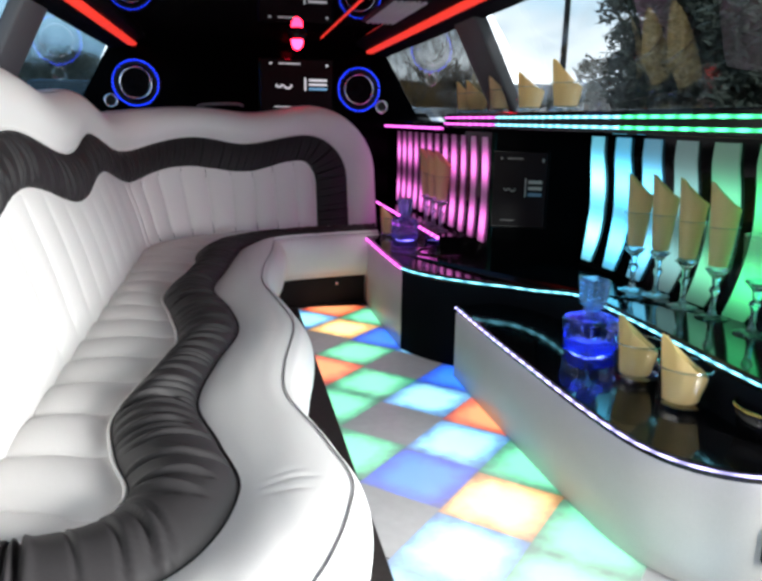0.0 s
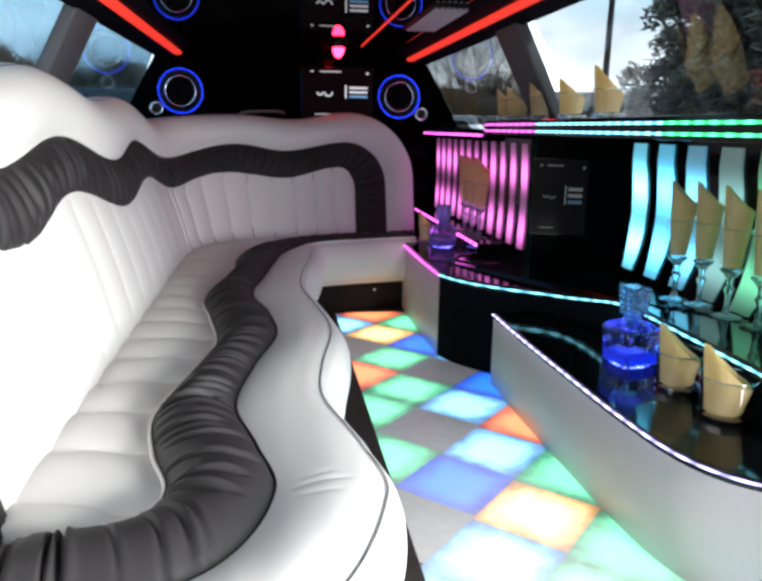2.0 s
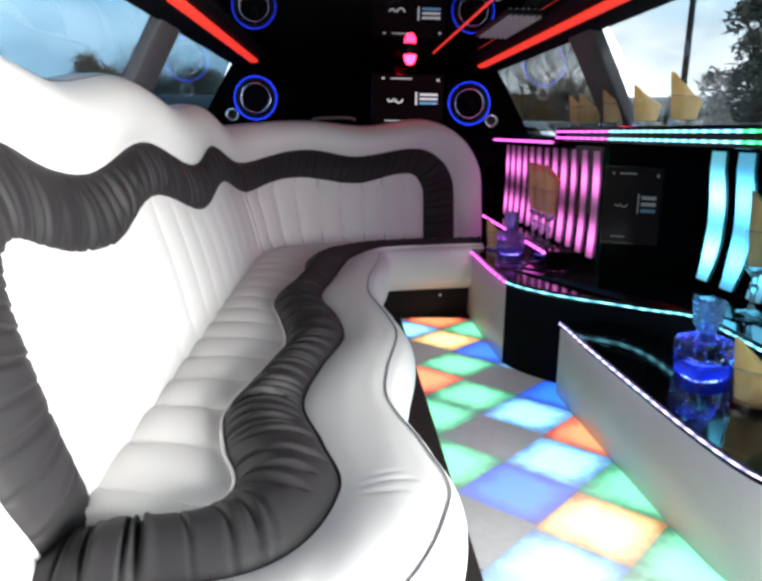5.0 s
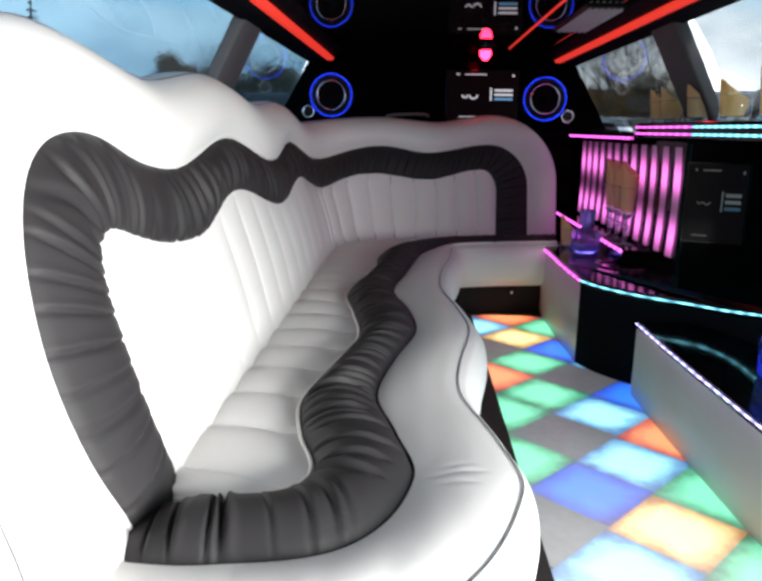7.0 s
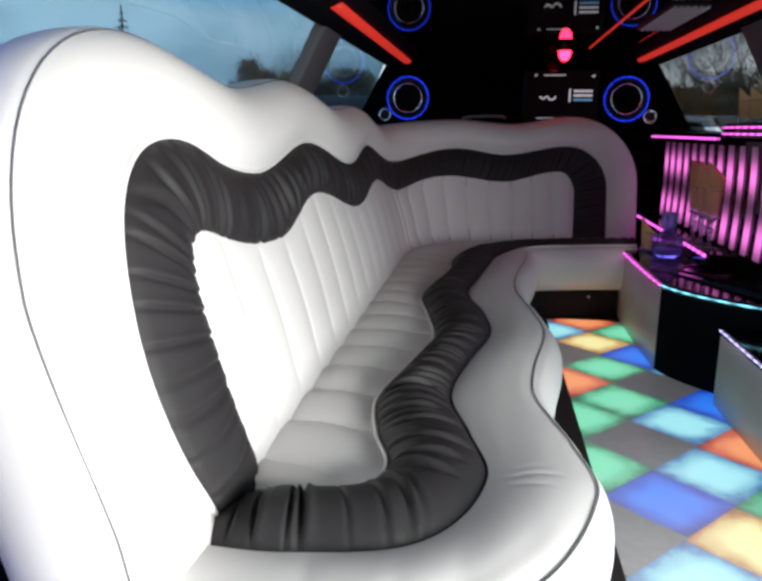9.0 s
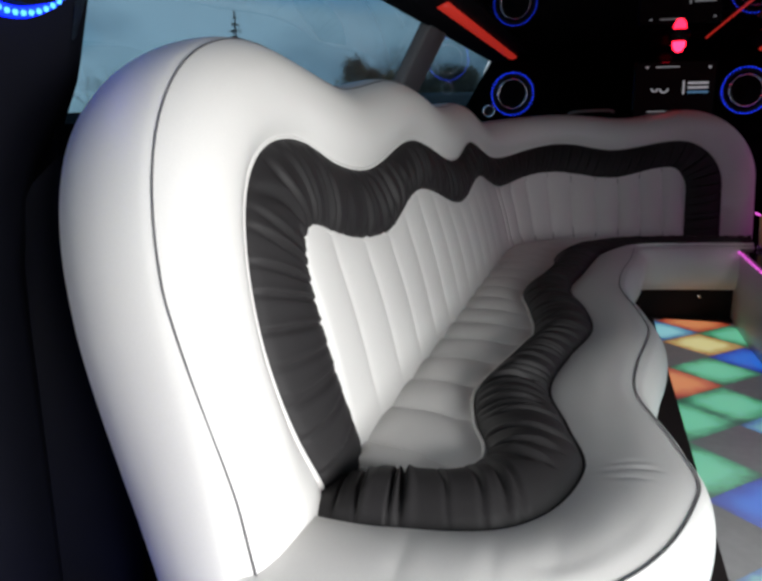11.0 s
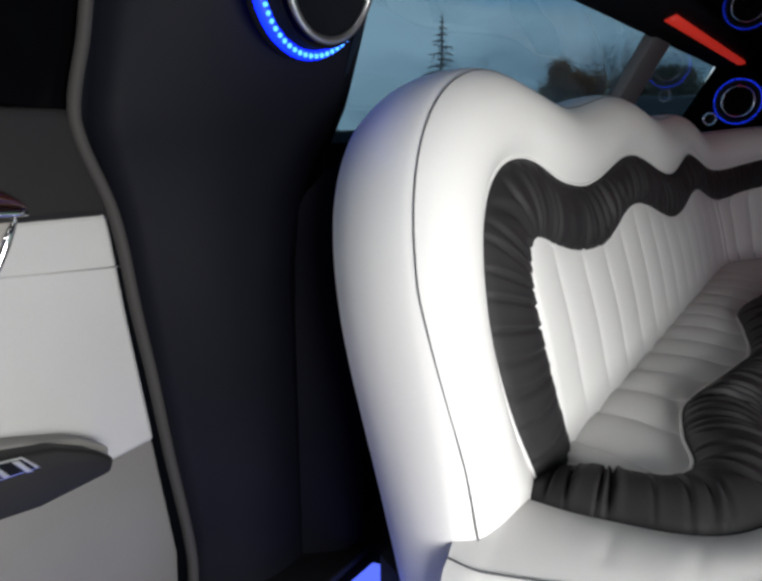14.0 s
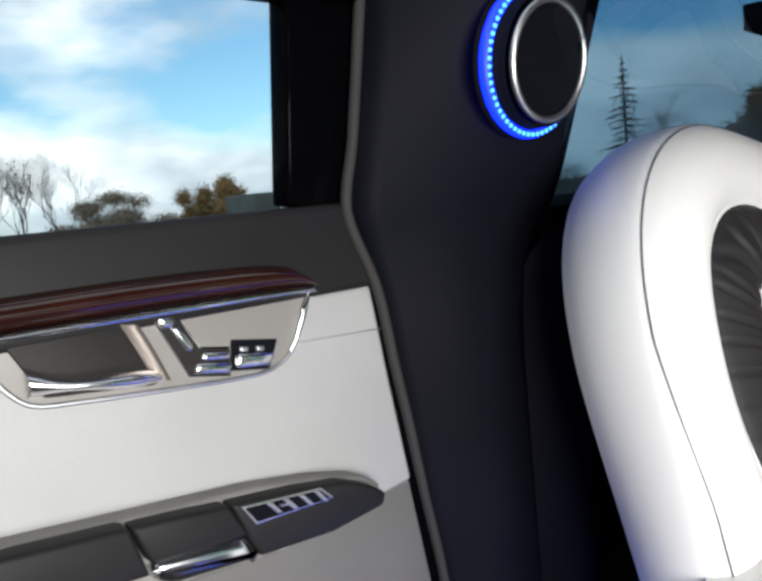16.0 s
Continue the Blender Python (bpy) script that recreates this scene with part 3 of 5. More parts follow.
for k in range(len(mid)):
    row = []
    for v in np.linspace(0, 1, 17):
        x, y = s_in[k] * (1 - v) + s_out[k] * v
        tuck = min(1.0, max(.12, (x + .385) / .10)) if y < 1.0 else 1.0
        z = SEAT - .004 + .050 * tuck * max(0.0, math.sin(math.pi * v)) ** .55
        calm = float(np.interp(y, [1.15, 1.5, 2.2], [1.0, .62, .45]))  # smoother towards the far end
        z -= calm * folds(run[k], v, seat_folds) * math.sin(math.pi * v) ** .5 if 0 < v < 1 else 0
        row.append((x, y, z))
    rows.append(row)
part("seat_band", grid(rows), DARK_LEATHER, sofa, "charcoal leather band gathered in folds")
tang = np.gradient(s_lip, axis=0)
tang /= np.linalg.norm(tang, axis=1)[:, None]
out_n = np.c_[tang[:, 1], -tang[:, 0]]
lip = hermite([(0, .0), (.022, -.012), (.045, -.05), (.05, -.10), (.035, -.15), (.0, -.185)], 4)
rows = []
for k in range(len(s_out)):
    row = []
    for v in np.linspace(0, 1, 16):
        x, y = s_out[k] * (1 - v) + s_lip[k] * v
        fold = wrinkle(x * 2 + 3, y * 0.8, 3.0, 9.0) if .05 < v < .8 else 0
        for y0, tilt, x0, x1, deep in ((.865, .10, .02, .12, 1.6), (.885, .22, .035, .105, 1.2), (.838, .02, .03, .105, 1.4), (1.60, .05, .03, .11, .8), (1.90, -.05, .02, .10, .8)):
            reach = max(0.0, min(1.0, (x - x0) * 40, (x1 - x) * 40))
            fold += .55 * deep * reach * math.exp(-((y - y0 - tilt * (x - x0) + 1.5 * (x - .07) ** 2) / .006) ** 2)
        sag = .022 * v * min(1.0, max(0.0, (-.12 - x) / .22))
        row.append((x, y, SEAT - .004 + .030 * math.sin(math.pi * (.1 + .75 * v)) ** .8 - .002 * fold - sag))
    z0 = row[-1][2]
    full = float(np.interp(s_lip[k, 1], [.6, 1.0, 1.4], [.5, .6, 1.0]))  # how far the lip swells
    for d, dz in lip[1:]:
        row.append((s_lip[k, 0] + out_n[k, 0] * d * full, s_lip[k, 1] + out_n[k, 1] * d * full, z0 + dz * 1.05))
    rows.append(row)
part("seat_front", grid(rows), WHITE_LEATHER, sofa, "smooth white leather seat front")
lip_line = [row[15] for row in rows]
part("lip_piping", tube([(x, y, z + .002) for x, y, z in lip_line], .0013, 6), PIPING, sofa, "thin grey piping")
part("band_piping", tube([(x, y, SEAT + .002) for x, y in s_out], .0045, 6), DARK_LEATHER, sofa)
part("band_piping", tube([(x, y, SEAT + .004) for x, y in s_in], .004, 6), WHITE_LEATHER, sofa)
plinth = [tuple(s_lip[k] - out_n[k] * .03) for k in range(0, len(s_lip), 16)]
plinth += [(.66, 3.6), (-.45, 3.6), (-.60, 3.1), (-.60, .60), (-.42, .50)]
part("stud", disc((.46, 3.147, .10), (0, -1, 0), [(.009, 0), (.008, .006), (.004, .009), (0, .009)], 16), CHROME, sofa, "small chrome stud")
part("plinth", prism(plinth, 0.0, .16), CARPET, sofa, "black carpeted plinth", smooth=False)

# ---- the cabin: floor, walls, windows, ceiling ----
part("floor", prism([(-1.0, -1.4), (1.4, -1.4), (1.4, 4.2), (-1.0, 4.2)], -.06, -.010), CARPET, kind="structure", label="black carpeted limousine floor", category="floor", smooth=False)
floor_plate = part("floor_panel", prism([(.27, .2), (.95, .2), (.80, 3.18), (.25, 3.18)], -.010, -.004), FLOOR_ACRYLIC, kind="structure", label="milky acrylic floor panel lit from below", category="floor", smooth=False)
part("floor_edge", prism([(.10, .5), (.285, .5), (.270, 3.3), (.10, 3.3)], -.010, .004, .002), RUBBER, kind="structure", label="dark brown floor edging beside the sofa", category="floor edging", smooth=False)
part("floor_recess", prism([(.15, 3.10), (.74, 3.10), (.74, 3.35), (.15, 3.35)], -.010, .004, .002), CARPET, kind="structure", label="black carpet under the front seat", category="carpet", smooth=False)

GLASS_L0, GLASS_L1 = (-.86, .84), (-.64, 1.25)
GLASS_R0, GLASS_R1 = (1.10, .84), (.88, 1.25)


def left(y, z, d=0.0):
    """On the left glass plane; d: towards the room."""
    f = (z - GLASS_L0[1]) / (GLASS_L1[1] - GLASS_L0[1])
    return (GLASS_L0[0] + (GLASS_L1[0] - GLASS_L0[0]) * f + d, y, z)


def right(y, z, d=0.0):
    f = (z - GLASS_R0[1]) / (GLASS_R1[1] - GLASS_R0[1])
    return (GLASS_R0[0] + (GLASS_R1[0] - GLASS_R0[0]) * f - d, y, z)


def slab(side, outline, thick, bevel=0.0):
    """A plate on a glass plane, thick towards the room, from (y, z) corners."""
    v, f = prism(outline, 0.0, thick, bevel)
    return [side(a, b, c) for a, b, c in v], f


part("wall_left", prism([(-.98, -.01), (-.86, -.01), (-.84, .86), (-.90, .88), (-.98, .86)], .78, 4.2, axes="xzy"), BLACK_TRIM, kind="structure", label="black trimmed side wall behind the sofa", category="wall", smooth=False)
part("wall_right", prism([(1.28, -.01), (1.40, -.01), (1.40, .86), (1.28, .86)], .80, 4.2, axes="xzy"), BLACK_MATT, kind="structure", label="black side wall behind the bar", category="wall", smooth=False)
part("wall_front", prism([(-.86, -.01), (1.38, -.01), (1.38, .84), (1.09, .86), (.86, 1.26), (.70, 1.32), (-.46, 1.32), (-.62, 1.26), (-.85, .86)], 4.16, 4.24, axes="xzy"), BLACK_MATT, kind="structure", label="black wall behind the partition", category="wall", smooth=False)
part("wall_rear", prism([(-1.0, -.01), (1.4, -.01), (1.4, 1.32), (-1.0, 1.32)], -1.42, -1.36, axes="xzy"), DARK_GREY, kind="structure", label="dark grey rear wall of the cabin", category="wall", smooth=False)
part("wall_right_rear", prism([(.75, 1.18), (.92, 1.18), (.92, 1.32), (.75, 1.32)], -1.36, .80, axes="xzy"), BLACK_TRIM, kind="structure", label="black roof rail over the open doorway", category="wall", smooth=False)
# post added out of view to cut the doorway lamp's reach along the cabin
part("added_shade_post", prism([(.97, -.01), (1.06, -.01), (1.06, 1.32), (.97, 1.32)], .56, .62, .01, axes="xzy"), BLACK_MATT, kind="structure", label="unseen black post added to block doorway light from the far end", category="wall", smooth=False)

ceiling = part("ceiling", prism([(-.46, 1.275), (.72, 1.275), (.72, 1.30), (-.46, 1.30)], -1.36, 4.16, axes="xzy"), BLACK_MIRROR, kind="structure", label="dark mirrored ceiling of the limousine", category="ceiling", smooth=False)
for name, sgn, x0 in (("cove_left", 1, -.46), ("cove_right", -1, .72)):
    cove = [(x0 + .012 * sgn, 1.262), (x0 + .012 * sgn, 1.30), (x0 - .24 * sgn, 1.31), (x0 - .24 * sgn, 1.245), (x0 - .165 * sgn, 1.205), (x0 - .10 * sgn, 1.215), (x0 - .02 * sgn, 1.25)]
    part(name, prism(cove, -1.36 if sgn < 0 else 1.52, 4.16, .004, axes="xzy"), BLACK_TRIM, kind="structure", label="black padded ceiling cove over the windows", category="ceiling cove")

part("roof_rail", prism([(-.62, 1.312), (-.44, 1.270), (-.44, 1.32), (-.62, 1.34)], -1.36, 1.53, .004, axes="xzy"), BLACK_TRIM, kind="structure", label="black roof lining above the rear door", category="ceiling")


def light_strip(name, path, radius, mat, label, flat=0.5):
    return part(name, tube(path, radius, 8, flat=flat), mat, kind="", label=label, category="light strip")


RED = glow("red_led", (1.0, 0.05, 0.03), 0.75)
BLUE = glow("blue_led", (0.010, 0.05, 1.0), 5.0)
BRIGHT_BLUE = glow("bright_blue_led", (0.002, 0.014, 1.0), 10.0)
PINK = glow("pink_led", (1.0, 0.14, 0.85), 2.2, dots=14)
CYAN = glow("cyan_led", (0.20, 0.70, 0.90), 2.8, dots=20)
LAVENDER = glow("lavender_led", (0.52, 0.48, 0.95), 2.6, dots=20)
GREEN = glow("green_led", (0.06, 0.9, 0.30), 3.3, dots=20)
light_strip("ceiling_light_strip", [(-.515, y, 1.232) for y in (2.2, 3.1, 4.1)], .026, RED, "red light strip along the ceiling's edge")
light_strip("ceiling_light_strip", [(.785, y, 1.230) for y in (1.4, 2.8, 4.1)], .024, RED, "red light strip along the ceiling's edge")
light_strip("ceiling_light_line", [(.48, y, 1.272) for y in (1.6, 2.6, 3.9)], .004, RED, "thin red light line on the mirrored ceiling")

# windows
windows = [
    ("window_1", left, [(.80, .86), (2.50, .86), (2.46, 1.25), (1.60, 1.31), (.66, 1.31)], "long side window above the sofa"),
    ("window_2", left, [(2.76, .86), (4.30, .86), (4.10, 1.25), (2.72, 1.25)], "front side window above the sofa"),
    ("window_3", right, [(.78, .87), (2.50, .87), (2.46, 1.25), (.78, 1.25)], "long side window above the bar"),
    ("window_4", right, [(2.72, .87), (4.40, .87), (4.2, 1.25), (2.68, 1.25)], "front side window above the bar"),
]
for name, side, outline, label in windows:
    w = tagged(new(name), label, "window", kind="structure")
    if name == "window_3":  # this long pane is bowed, shaped to fit the napkin reflections in the camera's view
        sheet = [[(1.197 - .023 * (z - .84) - .795 * (z - .84) ** 2 + .1425 * (y - 2), y, z) for z in np.linspace(.87, 1.32, 24)] for y in np.linspace(.60, 3.15, 24)]
        part("pane", grid(sheet), LIGHT_TINT, w)
    else:
        part("pane", slab(side, outline, .006), TINTED if side is left else LIGHT_TINT, w, smooth=False)
part("pillar_left", slab(left, [(2.47, .80), (2.76, .80), (2.74, 1.26), (2.46, 1.26)], .05, .012), PILLAR_GREY, kind="structure", label="grey cloth window pillar", category="pillar")
part("pillar_right", slab(right, [(2.47, .80), (2.72, .80), (2.70, 1.26), (2.45, 1.26)], .05, .012), PILLAR_GREY, kind="structure", label="grey cloth window pillar", category="pillar")

# ---- lit floor tiles ----
F_GREEN = floor_light("green_floor_light", (0.0, 0.50, 0.20), (0.24, 1.0, 0.60), 1.0)
F_GOLD = floor_light("gold_floor_light", (0.95, 0.36, 0.02), (1.0, 0.92, 0.40), 1.25)
F_RED = floor_light("red_floor_light", (0.95, 0.06, 0.02), (1.0, 0.34, 0.12), 1.25)
F_BLUE = floor_light("blue_floor_light", (0.0, 0.05, 0.80), (0.01, 0.20, 1.0), 1.2)
F_CYAN = floor_light("cyan_floor_light", (0.03, 0.30, 0.85), (0.38, 0.90, 1.0), 1.22)
tile_shape = block((0, 0, 0), (TILE, TILE, .004), 0)
tile_mesh = {}
# column and row of each lit tile
LIT = {(2, 1): "Y", (3, 2): "G", (3, 4): "R", (0, 3): "G", (0, 5): "G", (1, 6): "G", (0, 7): "R", (1, 8): "G", (1, 10): "Y",
       (2, 11): "G", (1, 12): "R", (3, 0): "G", (2, -1): "G", (3, -2): "C", (1, -2): "C"}
for j in range(-4, 14):
    for i in range(-1, 5):
        if (i + j) % 2 == 0:
            continue
        x, y = .285 + .15 * i, 1.14 + .16 * j
        if not (.22 < x < .84 and .45 < y < 3.14):
            continue
        c = LIT.get((i, j), "B" if (3 * i + j) % 5 == 0 else "C" if (i + 2 * j) % 7 in (0, 1, 3, 5) else ".")
        mat = {"G": F_GREEN, "Y": F_GOLD, "R": F_RED, "C": F_CYAN, "B": F_BLUE, ".": FLOOR_ACRYLIC}[c]
        if c not in tile_mesh:
            ob = part("floor_tile", tile_shape, mat, floor_plate, smooth=False)
            tile_mesh[c] = ob.data
        else:
            ob = new("floor_tile", tile_mesh[c])
            ob.parent = floor_plate
        ob.matrix_local = pose(x * U, y * U, -.002 * U, 0, 0, 46.8)

# ---- the bar along the right side ----
def step_up(y):
    f = min(1, max(0, (2.10 - y) / 0.38))
    return 0.045 * f * f * (3 - 2 * f)


def wall_along(curve, low, high, thick):
    """A standing panel of even thickness along a plan curve; low and high may follow y."""
    c = np.asarray(curve, float)
    t = np.gradient(c, axis=0)
    t /= np.linalg.norm(t, axis=1)[:, None]
    n = np.c_[-t[:, 1], t[:, 0]] * thick
    lo, hi = (low if callable(low) else (lambda y: low)), (high if callable(high) else (lambda y: high))
    rows = []
    for (x, y), (a, b) in zip(c, n):
        rows.append([(x, y, lo(y)), (x, y, hi(y) - .004), (x + a * .3, y + b * .3, hi(y)), (x + a, y + b, hi(y)), (x + a, y + b, lo(y))])
    return grid(rows)


bar = thing("bar_cabinet", "black glossy bar with pale curved fronts and lit edges", "bar", at=(1.0, 2.0, 0.0))
far_front = [(.600, 3.32), (.600, 2.76), (.608, 2.44)]
sweep = hermite([(.608, 2.44), (.64, 2.36), (.70, 2.27), (.80, 2.17), (.92, 2.07), (.985, 1.92), (1.0, 1.72), (1.0, 1.40), (1.0, 1.04), (1.02, .94)], 8)
near_front = hermite([(.722, 2.12), (.724, 1.80), (.732, 1.50), (.742, 1.26), (.765, 1.08), (.815, .98), (.90, .92), (1.06, .88), (1.27, .86)], 10)
top_outline = far_front[:-1] + [tuple(p) for p in sweep] + [(1.27, .93), (1.27, 1.4), (1.27, 2.0), (1.27, 2.6), (1.27, 3.32)]
top_v, top_f = prism(top_outline, .300, .325, .003)
part("worktop", ([(x, y, z + step_up(y)) for x, y, z in top_v], top_f), BLACK_GLOSS, bar, "black glossy worktop", smooth=False)
part("front_panel", wall_along(hermite(far_front, 8), 0.0, .300, .03), CREAM_PANEL, bar, "pale grey front panel")
part("riser", wall_along(sweep, 0.0, lambda y: .302 + step_up(y), .03), BLACK_TRIM, bar, "black curved front")
part("counter", prism([tuple(p) for p in near_front] + [(1.27, 2.05), (.86, 2.13)], .226, .250, .003), BLACK_GLOSS, bar, "black glossy low counter", smooth=False)
part("front_panel", wall_along(near_front, 0.0, .232, .03), CREAM_PANEL, bar, "pale grey curved front panel")
part("side_panel", prism([(.75, 2.10), (1.2, 2.06), (1.2, 2.08), (.75, 2.125)], 0, .23), BLACK_MATT, bar, smooth=False)
part("latch", block((.945, .905, .110), (.034, .034, .075), .008), BLACK_MATT, bar, "black plastic latch")
part("edge_light", tube([(x - .004, y - .002, .243) for x, y in near_front], .0024, 8), LAVENDER, bar, "lavender light strip on the counter's edge")
part("edge_light", tube([(x - .004, y - .003, .314 + step_up(y)) for x, y in sweep[:-6]], .0025, 8), CYAN, bar, "cyan light strip on the worktop's edge")
part("edge_light", tube([(x - .005, y, .313) for x, y in hermite(far_front, 8)], .0034, 8), PINK, bar, "pink light strip on the worktop's edge")
part("far_ledge", prism([(.83, 2.72), (.94, 2.70), (.94, 4.10), (.83, 4.10)], .325, .385, .004), BLACK_GLOSS, bar, "black glossy ledge", smooth=False)
part("edge_light", tube([(.827, y, .377) for y in (2.73, 3.3, 4.05)], .006, 8), PINK, bar, "pink light strip on the ledge")
part("bucket_ring", join(ring((.83, 2.66, .328), (0, 0, 1), .105, .008), disc((.83, 2.66, .327), (0, 0, 1), [(.0, .0), (.10, .001)], 32)), BLACK_GLOSS, bar, "black ring of a sunken ice bucket")

# lit back panels with black waving stripes
LIT_CYAN = [lit_panel("lit_acrylic", c, p * 1.5, .10, .29, e * .5, 420.0) for c, p, e in
            (((0.16, 0.72, 0.95), 1.3, .5), ((0.10, 0.60, 0.95), 1.2, .5), ((0.14, 0.62, 0.95), .75, .4), ((0.26, 0.60, 0.58), .25, .7), ((0.16, 0.75, 0.40), .32, .4), ((0.05, 0.80, 0.25), .5, .4))]
LIT_PINK = lit_panel("pink_lit_acrylic", (1.0, 0.20, 0.78), 0.80, .15, .36, .08, 520.0)
near_panel = thing("lit_back_panel", "milky acrylic back panel with black waving stripes, lit cyan", "light panel", at=(1.25, 1.6, .37))
part("backing", block((1.262, 1.60, .60), (.02, 1.42, .50), .003), BLACK_GLOSS, near_panel, smooth=False)
for i in range(8):
    y0, rows = 2.235 - .168 * i, []
    for f in np.linspace(0, 1, 18):
        yc = y0 - .035 * math.sin(math.pi * min(1, f * 1.15)) + (.018 + .010 * i) * (1 - f) ** 2 - .004
        w = (.038 + .0025 * min(i, 4) + .006 * math.sin(math.pi * f)) * (.80 + .20 * min(1, 3 * f))
        z = .368 + .438 * f
        rows.append([(1.2505, yc + w, z), (1.244, yc + w, z), (1.244, yc - w, z), (1.2505, yc - w, z)])
    part("stripe", grid(rows), LIT_CYAN[min(i, 5)], near_panel, smooth=False)
far_panel = thing("lit_back_panel", "milky acrylic back panel with black upright stripes, lit pink", "light panel", at=(.93, 3.2, .325))
part("backing", block((.945, 3.27, .57), (.02, 1.66, .49), .003), BLACK_GLOSS, far_panel, smooth=False)
for i in range(12):
    y0, rows = 2.50 + .132 * i, []
    for f in np.linspace(0, 1, 14):
        yc = y0 - .018 * math.sin(math.pi * f)
        w = .026 - .003 * (i % 3)
        rows.append([(.9335, yc + w, .40 + .395 * f), (.928, yc + w, .40 + .395 * f), (.928, yc - w, .40 + .395 * f), (.9335, yc - w, .40 + .395 * f)])
    part("stripe", grid(rows), LIT_PINK, far_panel, smooth=False)

UI_WHITE = glow("screen_white", (0.9, 0.92, 1.0), 0.6)
UI_DIM = glow("screen_dim", (0.8, 0.72, 0.66), 0.03)
UI_BLUE = glow("screen_blue", (0.20, 0.50, 0.85), 0.55)
UI_BLUE_DIM = glow("screen_blue_dim", (0.16, 0.36, 0.55), 0.06)
SCREEN = material("screen_glass", (0.010, 0.009, 0.010), 0.10, spec=0.06, vary=0.2, bump=0, emit=(0.35, 0.2, 0.25), power=0.004)


def television(name, label, centre, turn, w, h, white, blue):
    """A flat screen: bezel, glass, and the bars of a menu on it."""
    tv = thing(name, label, "television", at=centre)
    m = pose(*centre, 0, 0, turn)

    def put(n, c, s, mat, lab="", under=None):
        return part(n, moved(block(c, s, min(s) * .3, steps=1), m), mat, under or tv, lab, smooth=False)

    put("bezel", (0, .012, 0), (w + .02, .02, h + .02), BLACK_GLOSS)
    glass = put("screen", (0, 0, 0), (w, .006, h), SCREEN, "dark glass showing a menu")
    put("menu_line", (-.10 * w, -.004, .42 * h), (.30 * w, .002, .018 * h), white, "", glass)
    put("menu_icon", (-.36 * w, -.004, .42 * h), (.035 * w, .002, .03 * h), white, "", glass)
    put("menu_icon", (.43 * w, -.004, .40 * h), (.035 * w, .002, .04 * h), white, "", glass)
    put("menu_column", (.12 * w, -.004, .03 * h), (.025 * w, .002, .26 * h), white, "", glass)
    for k, mt in enumerate((white, white, blue)):
        put("menu_row", (.30 * w, -.004, (.11 - .085 * k) * h), (.26 * w, .002, .045 * h), mt, "", glass)
    for r, x in ((.055, -.13), (.04, -.25)):
        arc = [(x * w + r * w * math.cos(a), -.005, .02 * h + r * w * math.sin(a)) for a in np.linspace(math.pi * 1.02, math.pi * 1.98, 12)]
        part("menu_icon", moved(tube(arc, .012 * w, 6), m), white, glass)
    put("menu_line", (-.20 * w, -.004, -.42 * h), (.26 * w, .002, .015 * h), white, "", glass)
    return tv


angled = prism([(.935, 2.455), (1.255, 2.305), (1.262, 2.325), (.945, 2.475)], .33, .84)
part("middle_panel", angled, PARTITION_BLACK, bar, "black glossy panel between the lit panels", smooth=False)
television("bar_screen", "dark flat screen with a faint menu in the bar's black panel", (1.035, 2.397, .607), -25, .19, .27, UI_DIM, UI_BLUE_DIM)

shelf = thing("bar_shelf", "black glossy shelf under the window with two lit edges", "shelf", at=(1.1, 2.0, .80))
shelf_edge = hermite([(.93, 2.95), (.885, 2.86), (.88, 2.5), (.878, 2.0), (.88, 1.5), (.895, 1.1), (.95, .90), (1.06, .82)], 8)
board = part("board", prism([tuple(p) for p in shelf_edge] + [(1.30, .82), (1.30, 2.95)], .826, .880, .003), BLACK_GLOSS, shelf, smooth=False)
far_board = part("far_board", prism([(.885, 2.90), (.885, 4.12), (1.30, 4.12), (1.30, 2.90)], .795, .845, .003), BLACK_GLOSS, shelf, smooth=False)
cut = next(k for k, p in enumerate(shelf_edge) if p[1] < 2.30)
cut2 = next(k for k, p in enumerate(shelf_edge) if p[1] < 1.45)
for z in (.864, .840):
    part("edge_light", tube([(x - .003, y, z) for x, y in shelf_edge[:cut + 1]], .0034, 8), PINK, board, "pink light strip")
    part("edge_light", tube([(x - .003, y, z) for x, y in shelf_edge[cut:cut2 + 1]], .0032, 8), CYAN, board, "cyan light strip")
    part("edge_light", tube([(x - .003, y, z) for x, y in shelf_edge[cut2:]], .0032, 8), GREEN, board, "green light strip")
part("edge_light", tube([(.881, y, .820) for y in (2.9, 3.4, 4.1)], .0050, 8), PINK, far_board, "pink light strip")


